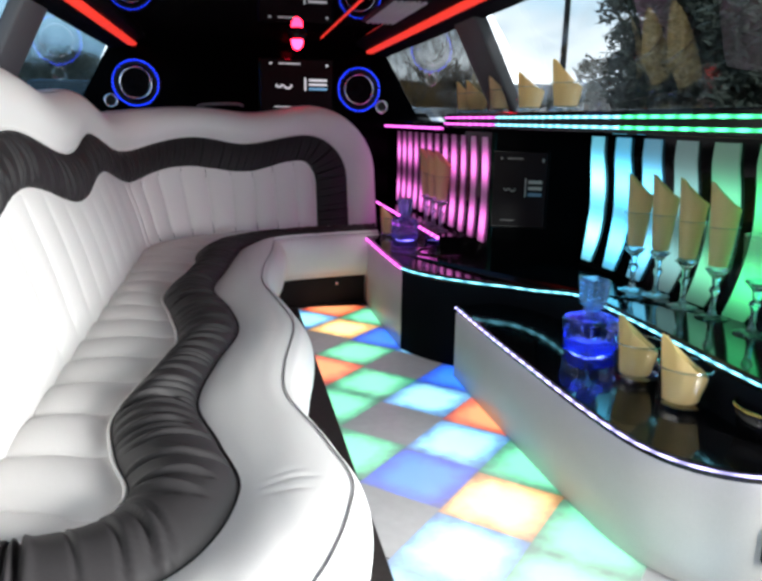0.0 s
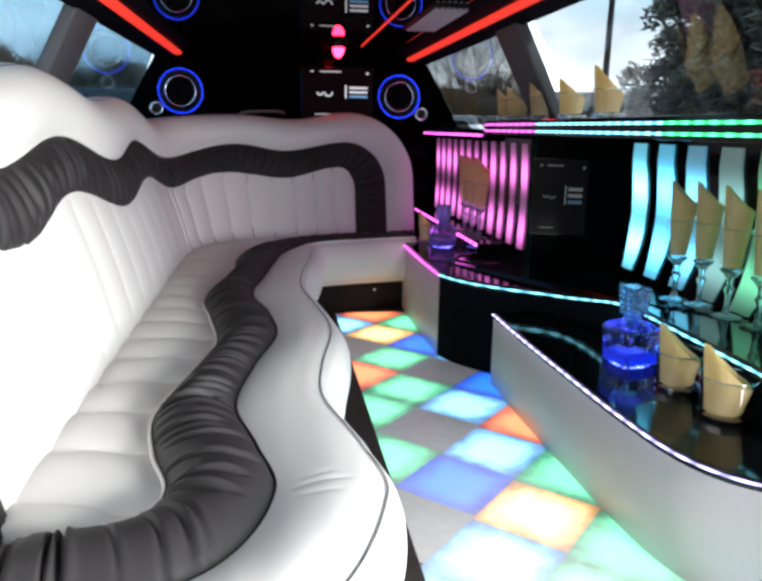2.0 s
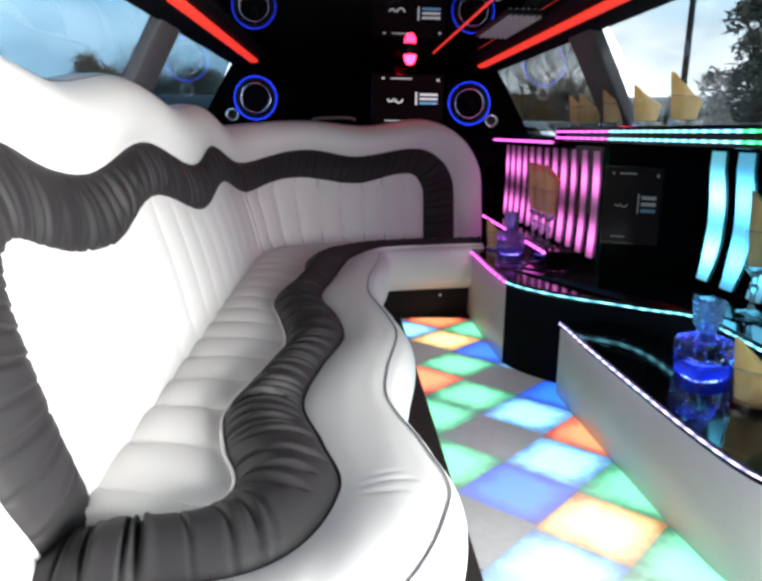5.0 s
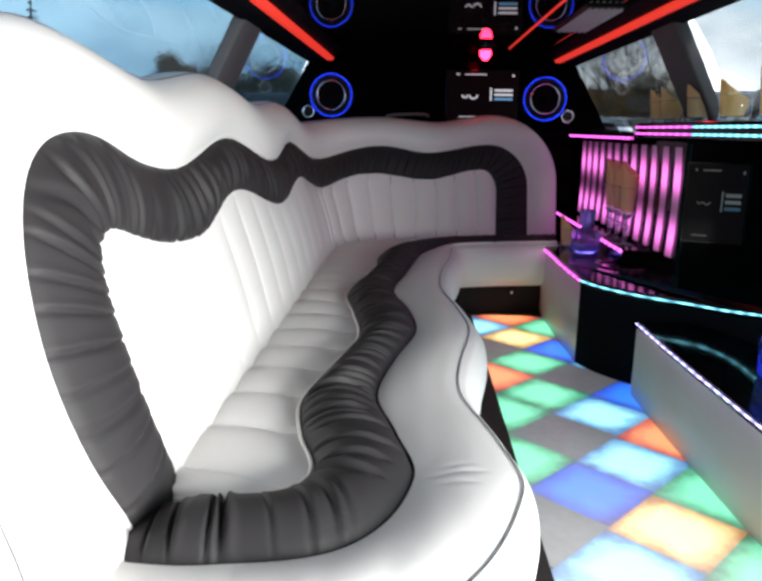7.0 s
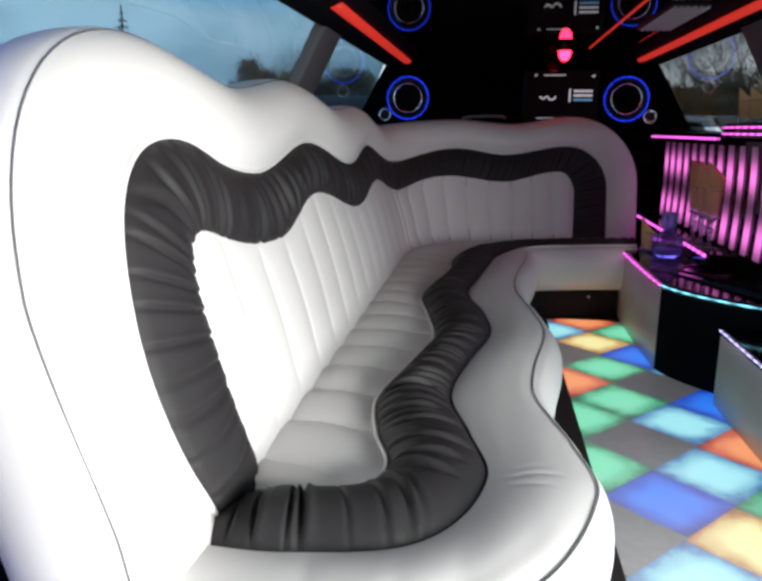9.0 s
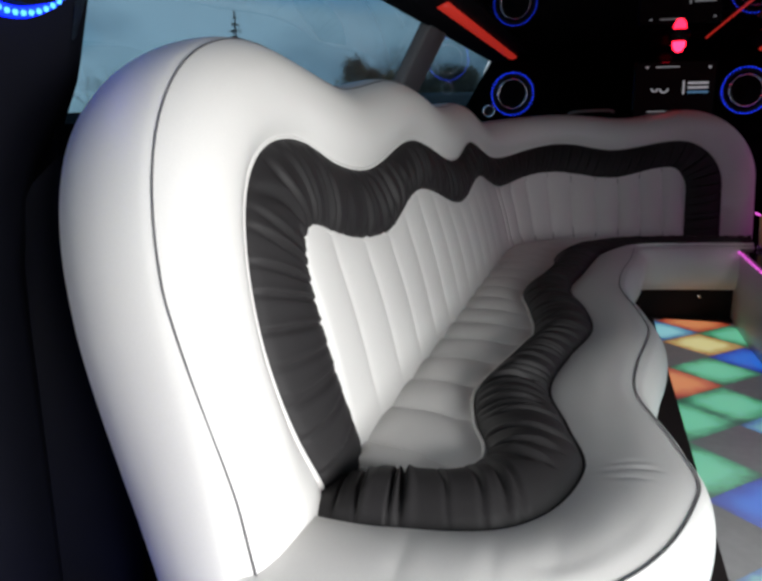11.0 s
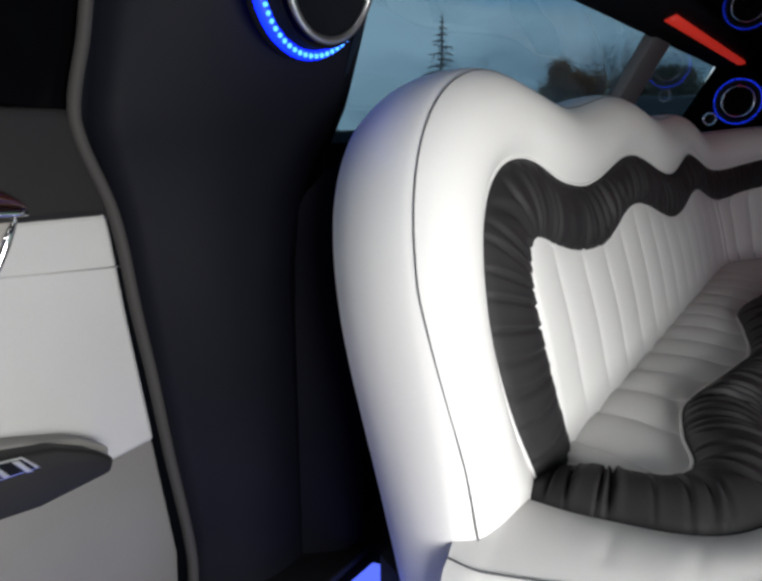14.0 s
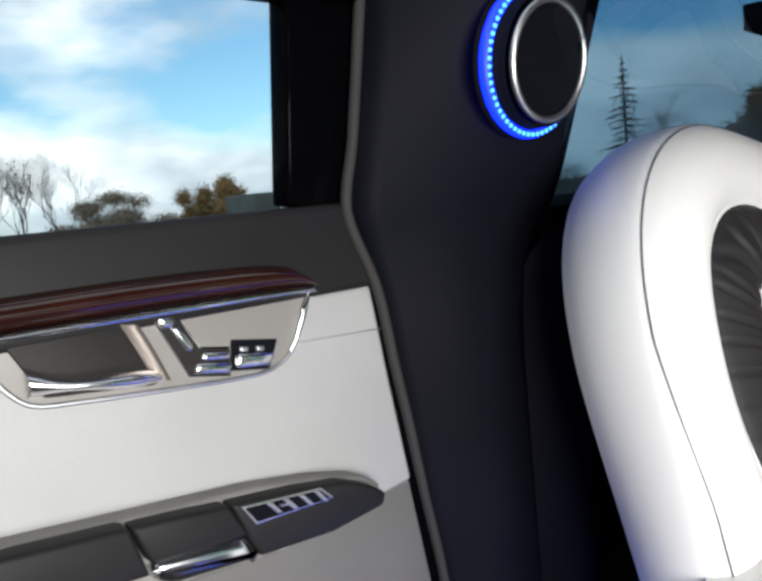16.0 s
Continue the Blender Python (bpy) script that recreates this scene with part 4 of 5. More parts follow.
# ---- glasses, napkins, decanters ----
def napkin(base, r0, r1, z0, low, high, lean=0.0):
    """A napkin rolled to a point: low round its back, high at its tip."""
    rows = []
    for j in range(29):
        a = 2 * math.pi * j / 28 * 1.0
        tip = (0.5 + 0.5 * math.cos(a)) ** 1.15
        top = low + (high - low) * tip
        rows.append([])
        for f in np.linspace(0, 1, 8):
            r = (r0 + (r1 - r0) * f) * (1 - .06 * tip * f ** 3) * (1 + .045 * math.sin(5 * a + 2 * f) * f + .02 * math.sin(11 * a - 3 * f))
            c = a + .5
            rows[-1].append((base[0] + r * math.cos(c + lean), base[1] + r * math.sin(c + lean), base[2] + z0 + (top - z0) * f))
    outer_v, outer_f = grid(rows)
    inner_rows = [[(base[0] + (p[0] - base[0]) * .86, base[1] + (p[1] - base[1]) * .86, p[2] - .002) for p in row] for row in rows]
    fold = [[rows[j][7], (rows[j][7][0] * .6 + base[0] * .4, rows[j][7][1] * .6 + base[1] * .4, rows[j][7][2] - .022), (base[0], base[1], base[2] + low * .8)] for j in range(29)]
    return join((outer_v, outer_f), grid([r[-3:] for r in inner_rows]), grid(fold))


def tumbler(at, r, h, tip, turn, label, group):
    t = thing("tumbler", label, "glass", at=(0, 0, 0), group=group)
    part("glass", lathe([(r * .9, .016), (r, h), (r - .0035, h), (r * .86, .018), (0, .015)], 28), GLASSWARE, t)
    part("rim", ring((0, 0, h), (0, 0, 1), r - .0018, .0021, 32, 6), CUT_GLASS, t)
    part("base", lathe([(0, .0), (r * .84, .0), (r * .88, .003), (r * .905, .017), (r * .87, .017), (r * .84, .012), (0, .010)], 22), CUT_GLASS, t, "thick cut-glass base", smooth=False)
    part("napkin", napkin((-r * .12, -r * .02, 0), r * .61, r * .84, .02, h * .80, tip, turn), NAPKIN, t, "golden rolled napkin")
    t.location = Vector(at) * U
    return t


def flute(at, turn, label, group, full=True):
    f = thing("champagne_flute", label, "glass", at=(0, 0, 0), group=group)
    part("bowl", lathe([(.014, .112), (.030, .125), (.037, .16), (.041, .235), (.0388, .235), (.035, .16), (.026, .130), (0, .120)], 24), GLASSWARE, f)
    part("rim", ring((0, 0, .235), (0, 0, 1), .0400, .0012, 28, 6), CUT_GLASS, f)
    part("stem", lathe([(0, 0), (.040, 0), (.040, .003), (.012, .010), (.007, .03), (.0075, .06), (.013, .072), (.013, .078), (.007, .085), (.010, .105), (.020, .117), (.029, .127), (.024, .131), (0, .120)], 12), CUT_BASE, f, "cut-glass stem and foot", smooth=False)
    if full:
        part("napkin", napkin((0, 0, 0), .022, .0385, .136, .278, .346, turn), NAPKIN, f, "golden rolled napkin")
    f.location = Vector(at) * U
    return f


CRYSTAL = glass_material("etched_crystal", (0.34, 0.60, 1.0), 0.12, clear=0.86)
# glowing discs added unseen under the decanters, so the glass looks lit from below
BASE_GLOW = glow("base_glow_blue", (0.16, 0.24, 1.0), 10.0)
BASE_GLOW_DIM = glow("base_glow_violet", (0.25, 0.20, 1.0), 5.0)
VIOLET_LIQUID = material("violet_liquid", (0.42, 0.36, 0.95), 0.1, vary=0.1, bump=0)


def decanter(at, s, glass, filling, base, label):
    d = thing("decanter", label, "decanter", at=(0, 0, 0))

    def cut(w, z, deep):
        """A square with rounded corners and upright cuts."""
        out = []
        for k in range(40):
            a = 2 * math.pi * k / 40
            r = w / 2 / (abs(math.cos(a)) ** 7 + abs(math.sin(a)) ** 7) ** (1 / 7) * (1 - deep * (k % 2))
            out.append((r * math.cos(a), r * math.sin(a), z))
        return out

    sq = lambda w, z, b: [(x * w / 2, y * w / 2, z) for x, y in ((-1 + b, -1), (1 - b, -1), (1, -1 + b), (1, 1 - b), (1 - b, 1), (-1 + b, 1), (-1, 1 - b), (-1, -1 + b))]
    rows = [cut(.112, .003, .02), cut(.128, .010, .07), cut(.131, .036, .07), cut(.131, .064, .07), cut(.130, .070, .0), cut(.130, .102, .0), cut(.124, .114, .02), cut(.092, .123, .04), cut(.048, .131, .04), cut(.038, .143, .0), cut(.044, .152, .0)]
    v, f = grid(rows, close_v=True)
    f = f + [tuple(range(40))[::-1], tuple(400 + k for k in range(40))]
    part("body", ([tuple(Vector(p) * s) for p in v], f), glass, d, "square cut-glass body", smooth=False)
    rows = [sq(.100, .006, .2), sq(.104, .014, .16), sq(.104, .034, .16), sq(.070, .044, .2)]
    v, f = grid(rows, close_v=True)
    f = f + [tuple(range(8))[::-1], tuple(24 + k for k in range(8))]
    part("liquid", ([tuple(Vector(p) * s) for p in v], f), filling, d, "coloured liquid", smooth=False)
    rows = [cut(.040, .134, .0), cut(.042, .144, .02), cut(.052, .150, .0)]
    rows += [cut(.062 + .0012 * k, .154 + .0078 * k, .0 if k % 2 else .12) for k in range(10)] + [cut(.072, .229, .0), cut(.058, .233, .06)]
    v, f = grid(rows, close_v=True)
    f = f + [tuple(range(40))[::-1], tuple(40 * (len(rows) - 1) + k for k in range(40))]
    part("stopper", ([tuple(Vector(p) * s) for p in v], f), CRYSTAL, d, "faceted glass stopper", smooth=False)
    part("light_base", lathe([(0, -.0005), (.052 * s, -.0005), (.052 * s, .003), (0, .004)], 20), base, d, "added glowing disc under the glass")
    d.location = Vector(at) * U
    d.rotation_euler = (0, 0, radians(12))
    return d


decanter((.926, 1.588, .250), .88, BLUE_GLASS, BLUE_LIQUID, BASE_GLOW, "square blue glass decanter with stopper on the low counter")
decanter((.755, 3.02, .325), .80, VIOLET_GLASS, VIOLET_LIQUID, BASE_GLOW_DIM, "small violet glass decanter on the far worktop")
tumbler((.943, 1.382, .250), .058, .095, .160, 2.2, "tumbler with a golden napkin on the low counter", "glasses on the counter")
tumbler((.950, 1.212, .250), .061, .095, .162, 2.2, "tumbler with a golden napkin on the low counter", "glasses on the counter")
tumbler((.70, 3.10, .325), .045, .09, .15, 2.4, "tumbler with a golden napkin beside the small decanter", "glasses on the counter")
for y in (2.93, 2.80, 2.53, 2.25, 1.98):
    tumbler((1.0, y, .880), .056, .085, .155 if y < 2.1 else .135, 2.3, "tumbler with a golden napkin on the window shelf", "glasses on the shelf")
for x, y in ((1.155, 1.785), (1.180, 1.70), (1.180, 1.575), (1.190, 1.465)):
    flute((x, y, .325 + step_up(y)), 2.0, "champagne flute with a golden napkin on the worktop", "flutes on the worktop")
flute((1.19, 1.32, .370), 2.0, "empty champagne flute on the worktop", "flutes on the worktop", full=False)
for y in (2.86, 2.98, 3.10):
    flute((.875, y, .385), 2.0, "champagne flute with a golden napkin before the pink panel", "flutes on the ledge")
bowl = thing("ice_bowl", "black ice bucket with a brass rim on the low counter", "bucket", at=(1.03, 1.05, .25))
part("body", lathe([(0, 0), (.050, 0), (.056, .008), (.066, .058), (.062, .060), (.052, .012), (0, .010)], 32, (1.03, 1.05, .25)), BLACK_GLOSS, bowl)
part("rim", ring((1.03, 1.05, .310), (0, 0, 1), .0645, .0042), BRASS, bowl, "brass rim")

# ---- the partition with its speakers and screen ----
part("partition", prism([(-.86, 0), (1.3, 0), (1.3, .84), (1.085, .86), (.86, 1.255), (.70, 1.275), (-.46, 1.275), (-.62, 1.255), (-.845, .86)], 4.12, 4.158, axes="xzy"), PARTITION_BLACK, kind="structure", label="black glossy partition at the cabin's front", category="partition", smooth=False)


PALE_RING = material("pale_metal_ring", (0.92, 0.92, 0.94), 0.22, metal=0.9, vary=0.05, bump=0)
DIM_BLUE = glow("dim_blue_led", (0.004, 0.02, 1.0), 1.0)
DIODE = glow("pale_blue_diode", (0.05, 0.26, 1.0), 9.0)


def speaker(name, label, centre, normal, r, tweeter=None, pod=.0, led=1.19, light=None):
    """A round loudspeaker: surround, lit ring of diodes, chrome rim, cone; with a tweeter beside it."""
    sp = thing(name, label, "loudspeaker", at=centre)
    c, n = Vector(centre), Vector(normal).normalized()
    part("surround", disc(c, n, [(r * led * 1.1, 0), (r * led * 1.09, .008), (r * led * .98, .012), (r * min(1.07, led * .92), .014 + pod * .9), (r * min(1.0, led * .92), .014 + pod), (r * .9, pod)], 48), BLACK_TRIM if pod else BLACK_MATT, sp)
    part("light_ring", ring(c + n * .016, n, r * led, r * (.016 if not pod else .09), 56), light or DIM_BLUE, sp, "ring of blue light")
    reach = 1.02 if pod else 1.0
    dot = r * (.036 if pod else .034)
    count = 60 if pod else 40
    wide = .86 if pod else .82
    q = n.to_track_quat("Z", "Y")
    dots = [moved(disc((0, 0, 0), (0, 0, 1), [(0, .004), (dot * .75, .003), (dot, 0)], 6), Matrix.Translation(c + n * (.021 + (.006 if pod else 0)) + q @ Vector((r * led * reach * math.cos(a), r * led * reach * math.sin(a), 0))) @ q.to_matrix().to_4x4()) for a in np.arange(count) * 2 * math.pi / count]
    part("diodes", join(*dots), DIODE if pod else BLUE, sp, "blue diodes")
    part("chrome_rim", ring(c + n * (.020 + pod), n, r * wide, r * .055, 56), SATIN if pod else PALE_RING, sp, "satin metal rim")
    cone = [(r * 1.0, .014), (r * .80, .016), (r * .74, .008), (r * .64, .012), (r * .32, .002), (r * .27, .010), (0, .016)] if not pod else [(r * .84, .016 + pod), (r * .72, .008 + pod), (r * .4, .002 + pod), (0, -.002 + pod)]
    part("cone", disc(c, n, cone, 40), BLACK_TRIM, sp)
    if tweeter:
        tc = c + Vector(tweeter)
        part("tweeter_rim", ring(tc + n * .012, n, r * .32, r * .07, 28), PALE_RING, sp, "satin metal tweeter rim")
        part("tweeter", disc(tc, n, [(r * .34, 0), (r * .30, .012), (r * .1, .004), (0, .012)], 24), BLACK_MATT, sp)
    return sp


speaker("loudspeaker", "round black loudspeaker with a blue light ring on the partition", (-.508, 4.118, 1.028), (0, -1, 0), .100, (-.135, 0, -.095))
speaker("loudspeaker", "round black loudspeaker with a blue light ring on the partition", (.722, 4.118, 1.022), (0, -1, 0), .100, (.135, 0, -.095))
television("partition_screen", "flat screen with a bright menu on the black partition", (.365, 4.105, 1.035), 0, .40, .28, UI_WHITE, UI_BLUE)
lamp = thing("party_light", "small ceiling party light glowing red", "lamp", at=(.34, 3.75, 1.275))
part("housing", disc((.34, 3.75, 1.276), (0, 0, -1), [(.05, 0), (.05, .02), (.035, .03), (0, .03)], 28), BLACK_GLOSS, lamp)
part("lens", disc((.34, 3.75, 1.245), (0, 0, -1), [(.030, 0), (.028, .024), (.016, .044), (0, .050)], 24), glow("party_red", (1.0, 0.010, 0.035), 26.0), lamp, "glowing red lens")
handle = thing("grab_bar", "pale beige curved grab bar on the partition above the sofa", "handle", at=(-.06, 4.10, .90))
part("bar", tube([tuple(q) for q in hermite([(-.19, 4.11, .895), (-.175, 4.09, .915), (-.08, 4.08, .925), (.03, 4.08, .926), (.06, 4.11, .918)], 6)], .0095, 8), GREY_TRIM, handle)
vent = thing("ceiling_vent", "grey louvred air vent in the mirrored ceiling", "vent", at=(.66, 2.85, 1.275))
VENT_PLASTIC = material("pale_vent_plastic", (0.70, 0.70, 0.72), 0.45, vary=0.08, grain=200, bump=0.05)
part("frame", block((.66, 2.85, 1.272), (.17, .62, .010), .003), BLACK_MATT, vent, smooth=False)
for k in range(7):
    part("slat", block((.595 + .0217 * k, 2.85, 1.264), (.013, .58, .008), .002, (0, 25, 0)), VENT_PLASTIC, vent, smooth=False)

# ---- rear door and pillar ----
SEAL = material("grey_rubber", (0.035, 0.033, 0.032), 0.6, vary=0.1, grain=200, spec=0.1)
FASCIA = material("light_taupe_plastic", (0.21, 0.20, 0.185), 0.45, vary=0.1, grain=300, bump=0.15, depth=0.0006)
BRONZE = material("bronze_satin", (0.22, 0.19, 0.17), 0.38, metal=0.7, vary=0.1, grain=200, bump=0.05)
POCKET = material("dark_taupe_plastic", (0.020, 0.018, 0.017), 0.5, vary=0.2, grain=200, bump=0.1, depth=0.0006, spec=0.15)


def door_x(z):
    return -.93 if z < .90 else -.95 + .12 * (z - .90)


def plate(outline, low, high, bevel=0.0):
    """A plate on the door, from (y, z) corners, standing from low to high out of its panel."""
    v, f = prism(outline, low, high, bevel)
    return [(-.93 + c, a, b) for a, b, c in v], f


door = tagged(new("door_1"), "closed rear car door with cream lower panel and walnut trim", "door", kind="structure")
edge = [(.43, .02), (.435, .14), (.40, .36), (.365, .60), (.345, .76), (.30, .90)]
part("lower_panel", plate([(-1.34, .02)] + edge[:2] + [(.40, .375), (.10, .36), (-.3, .42), (-1.34, .45)], -.05, .0, .006), TAUPE, door, "taupe lower panel")
part("middle_panel", plate([(-1.34, .452), (-.3, .422), (.10, .362), (.398, .377), (.365, .60), (.345, .765), (-1.34, .80)], -.05, .010, .010), CREAM_VINYL, door, "cream vinyl panel")
part("panel_seam", tube([(-.919, y, z) for y, z in ((.160, .697), (.24, .690), (.362, .681))], .0014, 6), GREY_TRIM, door)
part("upper_panel", plate([(-1.34, .80), (.345, .762), (.30, .915), (-1.34, .925)], -.06, .024, .014), DARK_GREY, door, "dark grey padded upper panel")
ys = np.r_[np.linspace(-1.3, .0, 22), np.linspace(.02, .200, 20)]
wood_top = np.interp(ys, [-1.3, -.26, -.10, .0, .083, .13, .161, .189, .200], [.856, .848, .846, .842, .837, .832, .825, .806, .790])
wood_low = np.interp(ys, [-1.3, -.26, -.06, .115, .200], [.806, .801, .796, .790, .786])
rows = []
for y, a, b in zip(ys, wood_low, wood_top):
    rows.append([(-.918 + .036 * max(0.0, math.sin(math.pi * f)) ** .55, y, a + (b - a) * f) for f in np.linspace(0, 1, 15)])
walnut = part("walnut_trim", grid(rows), WALNUT, door, "dark polished walnut trim")
part("chrome_strip", tube([(-.896, y, z) for y, z in hermite([(-1.3, .803), (-.26, .798), (-.06, .792), (.115, .786), (.205, .781)], 8)], .0055, 8), CHROME, walnut, "chrome strip")
fascia = hermite([(-.30, .795), (-.06, .788), (.10, .782), (.192, .777), (.181, .748), (.166, .716), (.146, .685), (.112, .668), (.067, .666), (-.078, .682), (-.20, .698), (-.240, .706), (-.262, .724), (-.285, .76), (-.30, .795)], 5)[:-1]
fascia_plate = part("fascia", plate([tuple(p) for p in fascia], .0, .020, .005), FASCIA, door, "taupe switch fascia")
part("chrome_frame", tube([(-.909, y, z) for y, z in fascia[30:]], .0036, 8), SATIN, fascia_plate, "satin frame")
part("chrome_frame", tube([(-.908, y, z) for y, z in fascia[15:31]], [.002, .003, .004, .0055, .0065, .0075, .0075, .007, .0065, .006, .0055, .005, .0045, .004, .0038, .0036], 10), CHROME, fascia_plate, "chrome edge")
# flat plate for the hollow; its dark tone holds own colour and shade
part("handle_recess", plate([(-.262, .786), (-.105, .782), (-.088, .760), (-.066, .700), (-.085, .692), (-.226, .712)], .012, .0225, .003), POCKET, fascia_plate, "dark taupe plate standing in for the shaded handle recess")
rows = []
for f in np.linspace(0, 1, 14):
    a, b = Vector((-.125 + .022 * f ** .8 + .017 * f, .787 - .088 * f)), Vector((-.094 + .022 * f ** .8 + .013 * f, .780 - .086 * f))
    rows.append([(-.9105, *a), (-.906, *(a * .8 + b * .2)), (-.900, *(a * .4 + b * .6)), (-.9015, *(a * .1 + b * .9)), (-.9105, *b)])
part("handle_rim", grid(rows), BRONZE, fascia_plate, "bronze satin curved rim of the recess")
rows = []
for f in np.linspace(0, 1, 18):
    y = -.246 + .166 * f
    top, low = .760 - .048 * f ** .8 - .006 * math.sin(2 * math.pi * f), .716 - .020 * f + .004 * math.sin(2 * math.pi * f)
    out = .020 + .022 * math.sin(math.pi * (.12 + .8 * f))
    rows.append([(-.93 + .018 + out * max(0.0, math.sin(math.pi * g)) ** .6, y, low + (top - low) * g) for g in np.linspace(0, 1, 11)])
part("door_handle", grid(rows), POLISHED, fascia_plate, "chrome door handle")
part("switch_bed", plate([(-.078, .790), (-.039, .786), (-.007, .730), (.041, .720), (.036, .674), (-.032, .690)], .010, .0225, .003), CHROME, fascia_plate, "chrome edged switch bed", smooth=False)
part("switch_bed", plate([(-.074, .787), (-.042, .783), (-.010, .727), (.038, .717), (.033, .678), (-.030, .692)], .012, .0240, .001), POCKET, fascia_plate, smooth=False)
part("switch_bed", plate([(.044, .729), (.126, .713), (.105, .669), (.037, .682)], .010, .0235, .003), BLACK_TRIM, fascia_plate, "black switch bed", smooth=False)
for nm, pts in (("seat_switch", [(-.071, .786), (-.047, .783), (-.045, .769), (-.066, .768)]), ("seat_switch", [(-.054, .768), (-.040, .767), (-.019, .732), (-.032, .727)]),
                ("seat_switch", [(-.010, .722), (.034, .713), (.033, .703), (-.014, .711)]), ("seat_switch", [(-.022, .709), (.034, .697), (.032, .682), (-.026, .694)]), ("seat_switch", [(.046, .707), (.112, .695), (.102, .677), (.042, .686)])):
    part(nm, plate(pts, .012, .034, .005), POLISHED, fascia_plate, "chrome seat switch")
for y, z in ((.062, .716), (.090, .711)):
    part("memory_button", plate([(y - .007, z), (y + .007, z - .003), (y + .006, z - .010), (y - .007, z - .008)], .02, .028, .002), SATIN, fascia_plate)
armrest = part("armrest", plate([(-1.3, .60), (-.311, .556), (-.147, .531), (.034, .504), (.152, .478), (.235, .452), (.285, .422), (.275, .385), (.03, .390), (-.35, .46), (-1.3, .50)], -.01, .052, .012), FASCIA, door, "taupe armrest edge")
for pts in ([(-1.3, .60), (-.318, .556), (-.169, .533), (-.150, .458), (-.35, .488), (-1.3, .53)],
            [(-.166, .531), (-.10, .521), (-.026, .507), (.0, .452), (-.147, .472)],
            [(-.023, .507), (.10, .486), (.186, .466), (.235, .442), (.269, .418), (.262, .397), (.15, .394), (.014, .412)]):
    part("arm_pad", plate(pts, .03, .080, .007), DARK_GREY, armrest, "dark grey padded armrest")
part("chrome_pull", plate([(-.146, .474), (-.006, .453), (.012, .417), (.006, .411), (-.120, .432), (-.146, .446)], .03, .083, .015), POLISHED, armrest, "chrome pull bar")
part("switch_plate", plate([(-.009, .499), (.134, .475), (.157, .451), (.012, .464)], .06, .0820, .002), SATIN, armrest, "light edge of the window switches", smooth=False)
part("switch_plate", plate([(-.004, .4955), (.131, .4735), (.149, .4535), (.014, .4675)], .06, .0832, .001), BLACK_TRIM, armrest, "black window switch plate", smooth=False)
for k in range(4):
    y, z = .030 + .029 * k, .4905 - .0050 * k
    part("window_switch", plate([(y, z), (y + .010, z - .002), (y + .027, z - .024), (y + .017, z - .022)], .07, .087, .002), SATIN, armrest, "satin window switch", smooth=False)
part("switch_bridge", plate([(.052, .4795), (.075, .4755), (.079, .4715), (.056, .4755)], .07, .086, .001), SATIN, armrest, smooth=False)
# frame and header coloured darker than the trim to hold the roof's shade
frame_v = prism([(.185, .92), (.315, .90), (.345, 1.27), (.20, 1.27)], -.02, .03, .008)
part("window_frame", ([(door_x(z) + c, y, z) for y, z, c in frame_v[0]], frame_v[1]), PARTITION_BLACK, door, "black window frame")
frame_t = prism([(-1.34, 1.235), (.34, 1.235), (.34, 1.30), (-1.34, 1.30)], -.02, .05, .008)
part("window_header", ([(door_x(z) + c, y, z) for y, z, c in frame_t[0]], frame_t[1]), PARTITION_BLACK, door)
dp = prism([(-1.34, .90), (.22, .90), (.23, 1.26), (-1.34, 1.26)], -.006, .0)
pane = part("pane", ([(door_x(z) + c, y, z) for y, z, c in dp[0]], dp[1]), WINDOW, door, smooth=False)
pane.visible_shadow = False
part("door_seal", tube([(-.905 + max(0, z - .9) * .12, y + float(np.interp(z, [.5, .9], [.010, -.006])), z) for y, z in hermite([*edge, (.318, 1.02), (.345, 1.27)], 8)], .010, 10), SEAL, door, "grey rubber door seal")

rows = []
for z in np.linspace(0, 1.29, 40):
    y0 = float(np.interp(z, [.02, .14, .36, .60, .76, .90, 1.02, 1.27], [.47, .475, .44, .405, .385, .34, .355, .385]))
    y1 = float(np.interp(z, [0, .65, .78, .86, .93, 1.25], [.695, .69, .735, .80, .80, .71]))
    tilt = max(0, z - .84) * .52
    row = []
    for f in np.linspace(0, 1, 14):
        row.append((-.925 + .075 * f + .03 * math.sin(math.pi * f) + tilt * (.2 + .8 * f), y0 + (y1 - y0) * f, z))
    row += [(-.98 + tilt * .6, y1 + .005, z), (-.99, y0, z)]
    rows.append(row)
part("pillar_rear", grid(rows, close_v=True), PILLAR_LEATHER, kind="structure", label="black leather covered pillar beside the door", category="pillar")
rows = []
for x, y, top in ((-.862, .680, .56), (-.850, .688, .66), (-.838, .700, .72), (-.820, .716, .77), (-.79, .745, .81), (-.765, .79, .83), (-.80, .84, .83)):
    rows.append([(x - .02 * max(0.0, f - .9) * 10, y, top * f) for f in np.linspace(0, 1, 14)])
part("pillar_panel", grid(rows), PILLAR_LEATHER, kind="structure", label="black trim panel between the pillar and the sofa", category="trim panel")
speaker("loudspeaker", "large black pillar loudspeaker with a blue light ring", (-.752, .622, 1.132), (1, -.05, -.16), .118, None, pod=.036, led=1.06, light=BRIGHT_BLUE)
part("sill_step", block((-.815, .62, .012), (.13, .34, .02), .006), BLACK_MATT, kind="structure", label="black step trim on the floor by the door", category="sill")
